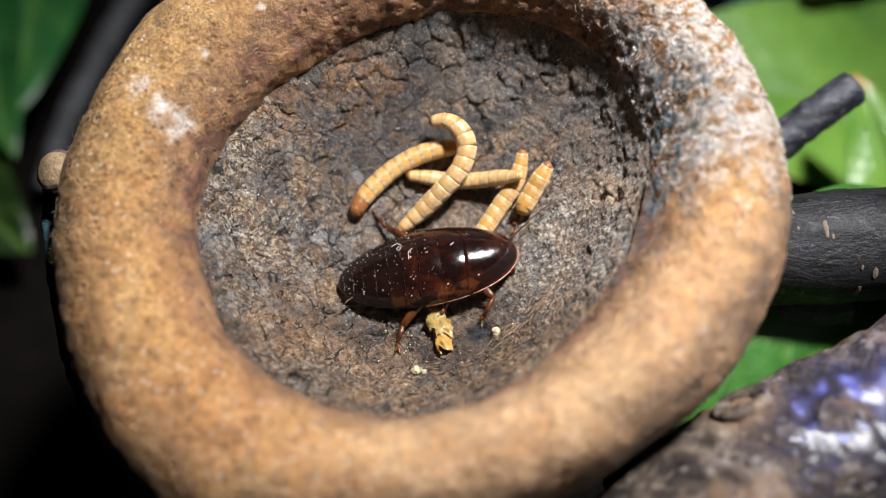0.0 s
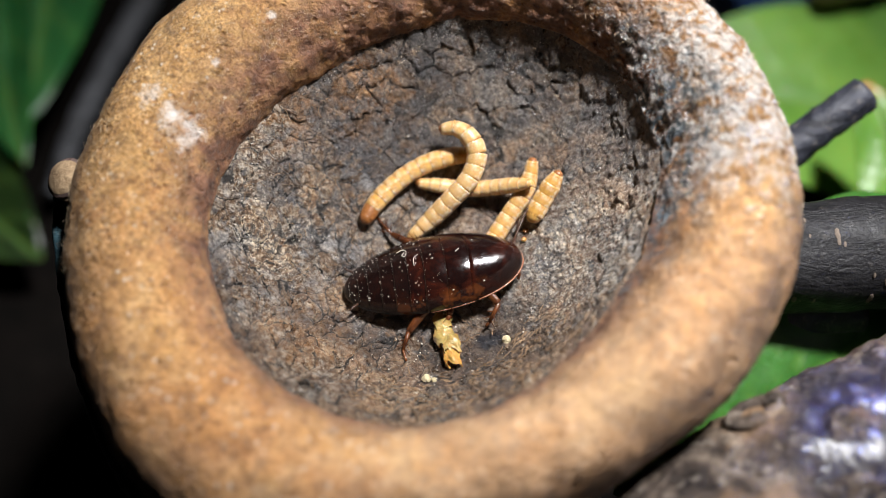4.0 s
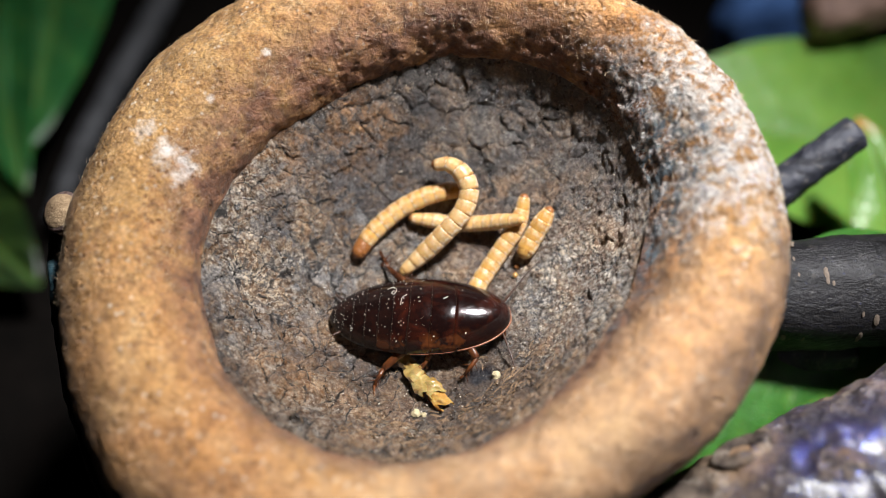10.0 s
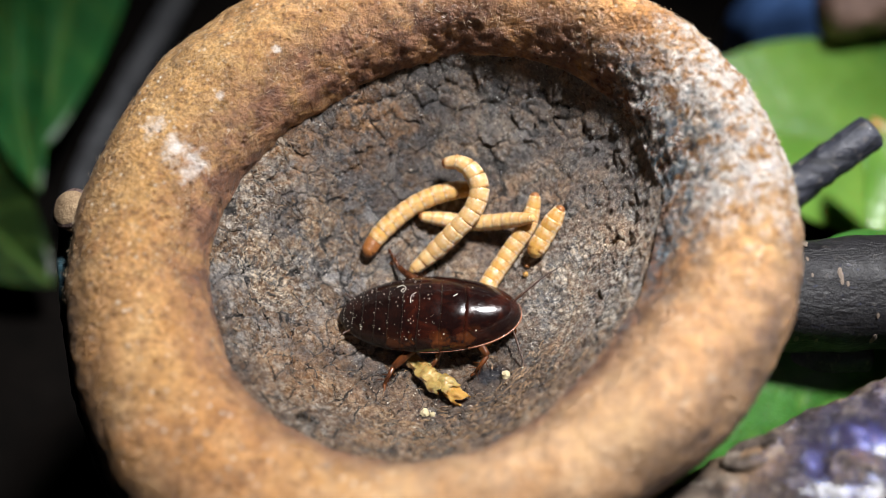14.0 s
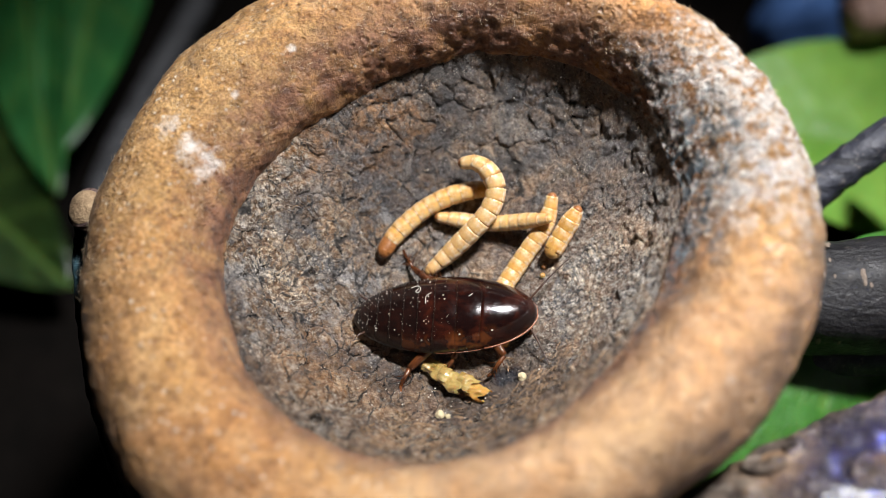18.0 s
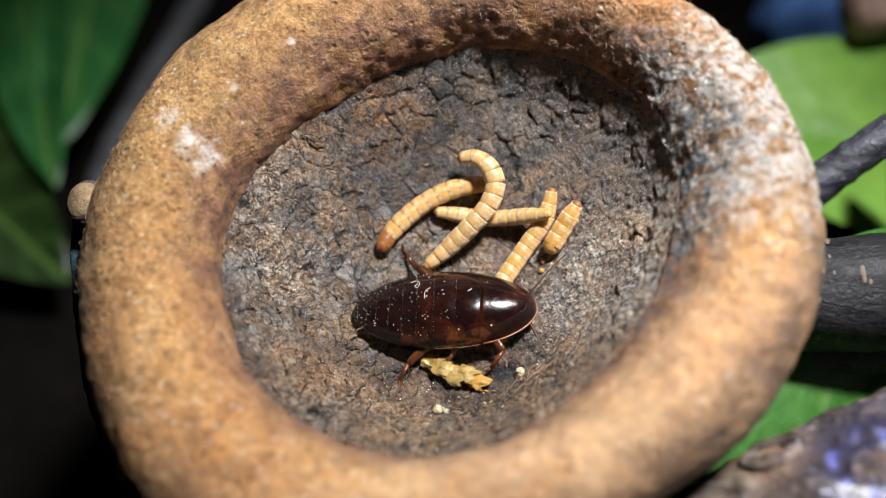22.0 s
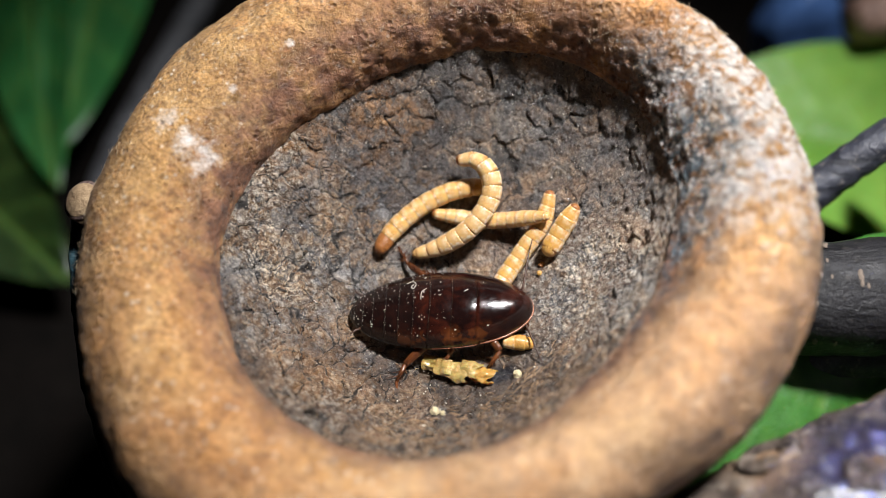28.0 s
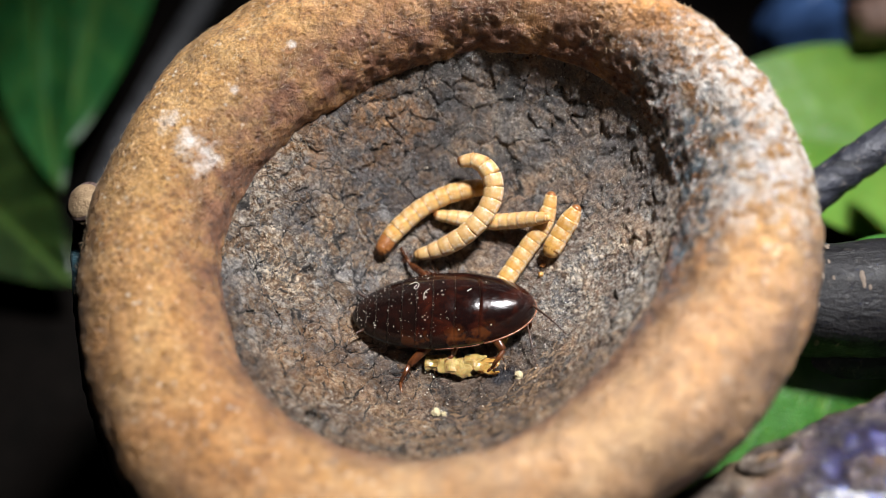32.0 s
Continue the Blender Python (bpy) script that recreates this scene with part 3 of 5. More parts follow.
def bowl():
    ob = thing("feeding_bowl", "tan rind feeding bowl with a thick rim and dark crusted inside", "bowl")
    # rim and outside
    nf, ns = 640, 128
    f = np.linspace(0, 2 * np.pi, nf, endpoint=False)
    ro, re = wave(OUT, f), wave(INN, f)
    g = (f + np.pi) % (2 * np.pi) - np.pi
    ro = ro + 2.8 * np.exp(-((g + 2.25) / 0.42) ** 2) - 1.3 * np.exp(-((g - 1.98) / 0.28) ** 2)
    mid, half = (ro + re) / 2, (ro - re) / 2
    rows, lip, under = [], [], []
    for i in range(ns):
        s = 1.28 * np.pi * min(i / 96, 1) - 0.10
        # the inner flank runs out gently on the side of the painted glare
        gentle = 1 + (1.4 * np.clip(np.cos(f - 0.1), 0, 1) if s < np.pi / 2 else 0 * f)
        r, z = mid - half * np.cos(s), MIDZ + HIGH * np.sign(np.sin(s)) * np.abs(np.sin(s)) ** gentle
        blend = 1.0
        if i > 96:
            g = (i - 96) / (ns - 1 - 96)
            r, z = r * (1 - g) + (25 + 6 * (1 - g)) * g, z * (1 - g) + GROUND * g
            blend = 1 - g
        x, y = r * np.cos(f), r * np.sin(f)
        rows.append(np.stack([x, y, z + blend * (LEAN_X * x + LEAN_Y * y)], 1))
        # the inner flank is stained; the underside mottled brown, with shade painted in
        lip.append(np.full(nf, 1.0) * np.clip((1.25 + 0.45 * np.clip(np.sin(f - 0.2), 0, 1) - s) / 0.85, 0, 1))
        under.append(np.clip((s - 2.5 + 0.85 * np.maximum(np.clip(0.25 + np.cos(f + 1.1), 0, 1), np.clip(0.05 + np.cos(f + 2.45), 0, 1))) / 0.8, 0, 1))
    p = np.concatenate(rows)
    normal = p - np.stack([np.tile(mid * np.cos(f), ns), np.tile(mid * np.sin(f), ns), np.full(nf * ns, MIDZ)], 1)
    normal /= np.linalg.norm(normal, axis=1)[:, None]
    p += normal * (0.60 * lumps(p, 9, 2) + (0.15 + 0.16 * np.clip((p[:, 1] + 0.5 * p[:, 0]) / 30, 0, 1)) * lumps(p, 1.7, 3, 5.0) + (0.06 + 0.20 * np.exp(-((p[:, 0] - 34) ** 2 + (p[:, 1] - 18) ** 2) / 200)) * lumps(p, 0.8, 2, 15.0))[:, None]
    p[:, 2] = np.maximum(p[:, 2], GROUND)
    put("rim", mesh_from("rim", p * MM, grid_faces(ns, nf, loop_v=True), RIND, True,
                         {"lip": np.concatenate(lip), "under": np.concatenate(under)}), ob, "thick tan mottled rind rim with pale marks and painted glare")
    # fine fuzz on the rind
    rng = np.random.RandomState(23)
    pick = rng.choice(np.arange(20 * nf, 84 * nf), 9000, replace=False)
    pick = pick[(lumps(p[pick], 5.0, 2, 14.0) > -0.15) & (p[pick][:, 1] > -4)]
    verts, faces = [], []
    for k in pick:
        root, up = Vector(p[k]), Vector(normal[k])
        lie = Vector(rng.normal(size=3))
        lie = (lie - up * lie.dot(up)).normalized()
        long, thick, rise = rng.uniform(0.25, 1.0), rng.uniform(0.018, 0.036), rng.uniform(0.05, 0.5)
        side, b = up.cross(lie), len(verts)
        for q in range(4):
            u = q / 3
            c = root + lie * long * u + up * (0.02 + rise * long * u * (1.3 - u)) + side * (0.25 * long * u * u)
            w = thick * (1 - 0.6 * u)
            verts += [(c + side * w) * MM, (c - side * w) * MM, (c + up * w * 1.4) * MM]
        for q in range(3):
            faces += [(b + 3 * q + h, b + 3 * q + (h + 1) % 3, b + 3 * q + 3 + (h + 1) % 3, b + 3 * q + 3 + h) for h in range(3)]
    tagged(put("fuzz", mesh_from("fuzz", verts, faces, FUZZ, False), ob, "short pale fuzz on the rind"), kind="stuff")
    # the inside: cracked plates of dark crust
    nf, nr = 1200, 250
    f = np.linspace(0, 2 * np.pi, nf, endpoint=False)
    re = wave(INN, f)
    rows = []
    for i in range(nr):
        u = 1.03 * (i + 0.4) / (nr - 1)
        r = re * u
        x, y = r * np.cos(f), r * np.sin(f)
        top = MIDZ + LEAN_X * re * np.cos(f) + LEAN_Y * re * np.sin(f)
        rows.append(np.stack([x, y, LOW + (top - LOW) * min(u, 1.015) ** hollow(f) - undercut(f, u)], 1))
    p = np.concatenate(rows)
    sheet = p.reshape(nr, nf, 3)
    step = np.linalg.norm(np.diff(sheet, axis=0), axis=2)
    run = np.concatenate([np.linalg.norm(sheet[:1, :, :2], axis=2), step]).cumsum(0)
    flat = np.stack([run * np.cos(f), run * np.sin(f)], -1).reshape(-1, 2)
    away = np.cross(np.gradient(sheet, axis=0), np.roll(sheet, -1, 1) - np.roll(sheet, 1, 1)).reshape(-1, 3)
    away /= np.linalg.norm(away, axis=1)[:, None] + 1e-9
    warp = np.stack([lumps(p, 3.0, 2, 2.0), lumps(p, 3.0, 2, 9.0)], 1) + 0.35 * np.stack([lumps(p, 0.8, 2, 12.0), lumps(p, 0.8, 2, 19.0)], 1)
    # plates are plain to the left and on the far wall, and worn to grit elsewhere
    plated = np.clip(0.92 + 0.008 * p[:, 1] - 0.014 * p[:, 0] + 0.55 * lumps(p, 7, 2, 7.0) - 0.8 * np.exp(-((p[:, 0] - 20) ** 2 + (p[:, 1] - 1) ** 2) / 110), 0.0, 1.0)
    big, tone, rise = cells(flat + 0.75 * warp, 900, 50, 3)
    small, tone2, rise2 = cells(flat + 0.5 * warp, 3700, 50, 4)
    width = 0.18 + 0.14 * lumps(p, 4.0, 2, 21.0)
    deep = 1 - np.exp(-(np.maximum(big, 0) / np.maximum(width, 0.08)) ** 2)
    fine = 1 - np.exp(-(small / 0.22) ** 2)
    dome = np.minimum(big / 1.6, 1) ** 0.7
    height = plated * (0.20 * deep + 0.24 * dome + 0.06 * rise * deep + 0.10 * tone) + 0.07 * fine + 0.05 * rise2 * fine
    lower, side_wall = np.clip((-p[:, 1] - 3) / 9, 0, 1), np.clip((p[:, 0] - 17) / 8, 0, 1)
    height += (0.09 + 0.20 * (1 - plated)) * lumps(p, 1.1, 4, 1.0) + (0.40 * lower + 0.24 * side_wall) * lumps(p, 2.3, 3, 41.0)
    edge_calm = np.repeat(np.clip((np.arange(nr) / nr - 0.02) / 0.08, 0.3, 1), nf)
    height *= edge_calm * np.repeat(np.clip((1.03 - 1.03 * np.arange(nr) / (nr - 1)) / 0.09, 0.2, 1), nf)
    p += away * (height - 0.55)[:, None]
    faces = grid_faces(nr, nf, loop_v=True)
    verts = np.concatenate([p, [[0, 0, LOW - 0.1]]]) * MM
    faces += [(len(verts) - 1, k, (k + 1) % nf) for k in range(nf)]
    gap = np.minimum(big + 0.9 * np.clip(0.75 - plated, 0, 1), small + 0.07 + 0.35 * np.clip(lumps(p, 3.5, 2, 31.0) + 0.02, 0, 1) + 0.4 * (1 - plated))
    # far masks the shade painted on the far wall
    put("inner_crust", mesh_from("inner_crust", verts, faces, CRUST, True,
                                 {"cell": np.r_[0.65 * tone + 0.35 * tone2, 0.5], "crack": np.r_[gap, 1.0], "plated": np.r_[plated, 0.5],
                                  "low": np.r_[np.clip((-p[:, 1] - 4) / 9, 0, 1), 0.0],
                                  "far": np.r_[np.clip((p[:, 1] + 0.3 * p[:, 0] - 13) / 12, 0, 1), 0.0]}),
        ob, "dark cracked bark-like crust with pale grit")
    # loose grains and fibres on the crust
    rng = np.random.RandomState(17)
    verts, faces = [], []
    for _ in range(7000):
        u, a = math.sqrt(rng.uniform(0, 1)) * 0.98, rng.uniform(0, 2 * math.pi)
        e = float(wave(INN, a))
        x, y = u * e * math.cos(a), u * e * math.sin(a)
        dense = 0.25 + 0.75 * max(math.exp(-((x - 20) ** 2 + (y + 1) ** 2) / 130), math.exp(-((x + 21) ** 2 + (y - 7) ** 2) / 60), 0.6 * math.exp(-((x + 4) ** 2 + (y + 17) ** 2) / 160), 1.6 * math.exp(-((x + 25) ** 2 + (y - 18) ** 2) / 18))
        if rng.uniform() > dense:
            continue
        s = rng.choice([0.04, 0.05, 0.07, 0.09, 0.13]) * rng.uniform(0.8, 1.3)
        c = Vector((x, y, floor_at(x, y) + rng.uniform(-0.25, 0.15)))
        b = len(verts)
        turn = Euler(rng.uniform(0, 6, 3)).to_matrix()
        for d in ((1, 0, 0), (-1, 0, 0), (0, 1, 0), (0, -1, 0), (0, 0, 1), (0, 0, -1)):
            verts.append((c + turn @ Vector(d) * s * rng.uniform(0.6, 1.3)) * MM)
        faces += [(b + i, b + j, b + k) for i, j, k in ((0, 2, 4), (2, 1, 4), (1, 3, 4), (3, 0, 4), (2, 0, 5), (1, 2, 5), (3, 1, 5), (0, 3, 5))]
    tagged(put("grit", mesh_from("grit", verts, faces, GRIT, False), ob, "fine pale and dark grit"), kind="stuff")
    verts, faces = [], []
    for k in range(620):
        u, a = (math.sqrt(rng.uniform(0.1, 0.95)), rng.uniform(2.0, 5.6)) if k < 200 else (math.sqrt(rng.uniform(0.42, 0.95)), rng.uniform(4.2, 5.9))
        e = float(wave(INN, a))
        x, y, turn, size = u * e * math.cos(a), u * e * math.sin(a), rng.uniform(0, 6.3) if k < 200 else a + 1.57 + rng.normal(0, 0.35), rng.uniform(0.4, 1.5)
        b, curl = len(verts), rng.uniform(-1.2, 1.2)
        for h in range(4):
            t = h / 3 - 0.5
            px, py = x + size * t * math.cos(turn) + curl * t * t * math.sin(turn), y + size * t * math.sin(turn) - curl * t * t * math.cos(turn)
            pz = floor_at(px, py) + 0.12 + 0.2 * (0.25 - t * t)
            for q in range(3):
                verts.append(Vector((px + 0.05 * math.cos(q * 2.1 + turn), py + 0.05 * math.sin(q * 2.1 + turn), pz - 0.05 + 0.05 * (q == 1))) * MM)
        for k in range(3):
            for q in range(3):
                faces.append((b + 3 * k + q, b + 3 * k + (q + 1) % 3, b + 3 * k + 3 + (q + 1) % 3, b + 3 * k + 3 + q))
    tagged(put("plant_fibre", mesh_from("plant_fibre", verts, faces, FIBRE, False), ob, "short tan plant fibres"), kind="stuff")
    return ob


bowl()


# ---- mealworms, in rigid rings ----
def ring_mesh(name, length, r0, r1, material, sides=18, rows=9):
    """One ring of a worm along +x from its middle, slightly barrel-shaped, its hind edge lapping over the next."""
    verts, band = [], []
    for i in range(rows):
        u = i / (rows - 1)
        bulge = 1 + 0.05 * math.sin(math.pi * min(u * 1.1, 1))
        for k in range(sides):
            a = 2 * math.pi * k / sides
            r = (r0 + (r1 - r0) * u) * bulge
            verts.append(((u - 0.5) * length * 1.14, r * math.cos(a), 0.92 * r * math.sin(a)))
            band.append(u)
    faces = grid_faces(rows, sides, loop_v=True)
    verts += [(-0.57 * length, 0, 0), (0.57 * length, 0, 0)]
    band += [0.0, 1.0]
    for k in range(sides):
        faces.append((len(verts) - 2, (k + 1) % sides, k))
        faces.append((len(verts) - 1, (rows - 1) * sides + k, (rows - 1) * sides + (k + 1) % sides))
    return mesh_from(name, verts, faces, material, True, {"band": band})


def ring_poses(points, n):
    line = along(smooth_line([Vector(p) * MM for p in points]), n + 1)
    out = []
    for a, b in zip(line, line[1:]):
        turn = (b - a).to_track_quat("X", "Z").to_matrix().to_4x4()
        out.append((Matrix.Translation((a + b) / 2) @ turn, (b - a).length))
    return out


def worm(points, n, radius, label, head=True, thin_tail=True, skin_mat=WORM):
    ob = thing("mealworm", label, "worm", "mealworms in the bowl")
    rings = []
    poses = ring_poses(points, n)
    for i, (m, length) in enumerate(poses):
        def size(u):
            r = radius * (0.80 + 0.20 * min(1, u / 0.18)) if head else radius * (0.62 + 0.38 * min(1, u / 0.2))
            return r * (1 - 0.45 * max(0, (u - 0.78) / 0.22) ** 1.5) if thin_tail else r
        me = ring_mesh("ring", length, size(i / n) * MM, size((i + 1) / n) * MM, WORM_HEAD if head and i == 0 else skin_mat)
        rings.append(put("head" if head and i == 0 else "ring", me, ob, "brown head capsule" if head and i == 0 else "", m))
    a, b = poses[0][0].translation, poses[-1][0].translation
    for name, place, r, mat in (("snout", a - (poses[0][0].to_3x3() @ Vector((1, 0, 0))) * poses[0][1] * 0.45, 0.78 if head else 0.58, WORM_HEAD),
                                ("tail_tip", b + (poses[-1][0].to_3x3() @ Vector((1, 0, 0))) * poses[-1][1] * 0.5, 0.5 if thin_tail else 0.93, skin_mat)):
        bm = bmesh.new()
        bmesh.ops.create_uvsphere(bm, u_segments=16, v_segments=10, radius=radius * r * MM)
        me = bpy.data.meshes.new(name)
        bm.to_mesh(me)
        bm.free()
        me.materials.append(mat)
        me.polygons.foreach_set("use_smooth", [True] * len(me.polygons))
        me.attributes.new("band", "FLOAT", "POINT").data.foreach_set("value", [0.72] * len(me.vertices))
        rings.append(put(name, me, ob, "", Matrix.Translation(place)))
    return ob, rings


WORM_A = [(-9.0, 8.8, 27.6), (-7.7, 10.9, 28.1), (-5.5, 13.1, 28.7), (-3.1, 15.0, 29.3), (-0.4, 16.4, 29.9), (2.2, 17.3, 30.3), (5.2, 17.7, 30.7), (8.2, 17.6, 30.9)]
WORM_B = [(2.8, 20.1, 34.4), (4.4, 20.0, 35.0), (6.3, 18.9, 34.9), (7.5, 17.1, 34.2), (7.7, 15.4, 33.3), (6.5, 12.9, 32.0), (4.8, 11.3, 30.8), (2.7, 9.8, 29.0), (0.5, 8.3, 27.3), (-2.2, 6.2, 26.4)]
WORM_B_LATER = [(2.8, 20.0, 34.4), (4.4, 20.0, 35.0), (6.2, 19.0, 35.0), (7.4, 17.1, 34.2), (7.4, 14.9, 33.0), (6.2, 12.6, 31.8), (4.2, 10.6, 30.5), (1.6, 9.4, 28.8), (-1.0, 8.7, 27.5), (-3.6, 8.2, 26.9)]
WORM_C = [(-0.9, 14.1, 28.6), (2.2, 13.7, 28.4), (5.8, 13.1, 28.4), (9.2, 12.8, 29.1), (12.6, 12.2, 31.0), (15.3, 11.4, 33.1)]
WORM_D = [(16.0, 15.2, 32.8), (15.6, 13.2, 31.5), (14.6, 11.0, 30.1), (12.7, 8.7, 28.6), (10.8, 6.2, 27.4), (8.8, 3.3, 26.6), (7.8, 0.8, 26.3)]
WORM_E = [(19.5, 12.5, 33.6), (17.9, 10.4, 31.6), (16.1, 7.8, 29.9)]
worm(WORM_A, 11, 1.42, "golden ringed mealworm with a brown head, lying bent on the crust")
_, rings_b = worm(WORM_B, 13, 1.46, "pale golden ringed mealworm hooked over two others", False, skin_mat=WORM_PALE)
worm(WORM_C, 11, 1.22, "pale beige mealworm lying straight beneath another", False, skin_mat=WORM_PALE)
worm(WORM_D, 10, 1.36, "yellow ringed mealworm with its end under the cockroach", False, False)
worm(WORM_E, 4, 1.42, "short piece of amber mealworm skin", False, False)


# ---- the cockroach ----
LEAN = -8.0
TIP = 13.4


def half_width(x):
    """Half the width of the back, in millimetres, at x along it (head at +13.4)."""
    u = (x + TIP) / (2 * TIP)
    if u <= 0 or u >= 1:
        return 0.05
    v = (u - 0.46) / (0.46 if u < 0.46 else 0.54)
    return max(0.05, 6.2 * (1 - abs(v) ** (1.85 if v < 0 else 2.3)) ** (0.54 if v < 0 else 0.52))


def back_at(x, y):
    w = half_width(x)
    k = max(0.0, 1 - abs(y / w) ** 2.25)
    arch = 1 - ((x - 3.2) / (16.0 if x > 3.2 else 20.0)) ** 2
    return 1.7 + 4.15 * arch * w * w / (w * w + 1.6) * k ** 0.65


def plate(name, x0, x1, material, parent, lift, label="", bow=0.9, amber=0.0):
    """A plate of the back from x0 to x1, its hind edge bowed and lifted over the next."""
    nu, nv = (24, 31) if x1 > 12 else (12, 31)
    verts, side = [], []
    for i in range(nu):
        u = i / (nu - 1)
        for j in range(nv):
            v = 2 * j / (nv - 1) - 1
            v = math.copysign(abs(v) ** 0.85, v)
            x = x0 + (x1 - x0) * (math.sin(u * math.pi / 2) if x1 > 12 else u)
            x -= bow * (v * v) * (1 - u) ** 2 * 0.8 if x0 > -12 else 0
            y = v * half_width(min(max(x, -13.35), 13.35)) * (1.0 + 0.012 * (1 - u))
            z = back_at(min(max(x, -13.35), 13.35), y / 1.013) + lift + 0.09 * (1 - u) ** 3 + (0.16 * math.sin(math.pi * u) if x0 > -1.5 and x1 < 12 else 0.0)
            verts.append((x * MM, y * MM, z * MM))
            side.append(amber * min(1, max(0, (abs(v) - 0.62) / 0.36)) * (0.0 if v > 0 else 1.0) * ((1 - u) ** 2 if x1 > 12 else 1.0))
    faces = grid_faces(nu, nv)
    # a thin folded edge all round
    ringed = [j for j in range(nv)] + [i * nv + nv - 1 for i in range(1, nu)] + [(nu - 1) * nv + j for j in range(nv - 2, -1, -1)] + [i * nv for i in range(nu - 2, 0, -1)]
    first = len(verts)
    for k in ringed:
        x, y, z = verts[k]
        verts.append((x * 0.995, y * 0.985, z - 0.35 * MM))
        side.append(side[k])
    n = len(ringed)
    for k in range(n):
        faces.append((ringed[(k + 1) % n], ringed[k], first + k, first + (k + 1) % n))
    return put(name, mesh_from(name, verts, faces, material, True, {"side": side}), parent, label)


def leg(parent, places, name="leg", thick=(0.72, 0.36, 0.24, 0.16)):
    """A leg of thigh, shin and foot; places are hip, knee, ankle and toe in millimetres. Returns the thigh, which carries the rest."""
    # the body leans, the feet stand level
    hip, knee, ankle, toe = [Matrix.Rotation(radians(-LEAN), 3, "X") @ Vector(p) * MM for p in places]
    up = put(name, tube("thigh", smooth_line([hip, hip.lerp(knee, 0.5) + Vector((0, 0, 0.3 * MM)), knee], 4), [thick[0] * MM * k for k in (0.8, 1, 1.1, 1.1, 1.0, 0.95, 0.9, 0.8, 0.7)], LEG, 10, squash=0.8), parent)
    put("shin", tube("shin", [knee, knee.lerp(ankle, 0.5), ankle], [thick[1] * MM, 0.9 * thick[1] * MM, thick[2] * MM], LEG, 8), up)
    put("foot", tube("foot", smooth_line([ankle, ankle.lerp(toe, 0.6) + Vector((0, 0, 0.1 * MM)), toe], 3), [thick[2] * MM, 0.27 * MM, 0.22 * MM, 0.24 * MM, 0.2 * MM, 0.22 * MM, 0.14 * MM], LEG, 7), up)
    across = (ankle - knee).normalized().orthogonal()
    for a, b, count, long in ((knee, ankle, 9, 1.15), (hip.lerp(knee, 0.45), knee, 5, 0.75)):
        ahead = (b - a).normalized()
        across = ahead.orthogonal().normalized()
        for k in range(count):
            at = a.lerp(b, 0.12 + 0.84 * k / count)
            out = (Matrix.Rotation(1.9 * k, 4, ahead) @ across * 0.9 + ahead * 0.6).normalized()
            put("spine", tube("spine", [at, at + out * (long + 0.4) * MM], [0.10 * MM, 0.02 * MM], LEG, 5), up)
    return up


def feeler(parent, length, bend):
    """A ringed antenna along +x from its root."""
    line = along(smooth_line([(0, 0, 0), (length * 0.35 * MM, bend * 0.3 * MM, 0.5 * MM), (length * 0.7 * MM, bend * 0.75 * MM, 0.4 * MM), (length * MM, bend * MM, 0)]), 41)
    radii = [(0.20 - 0.14 * k / 40) * MM * (1.15 if k % 2 else 0.9) for k in range(41)]
    return put("antenna", tube("antenna", line, radii, FEELER, 7), parent, "thin dark ringed antenna")


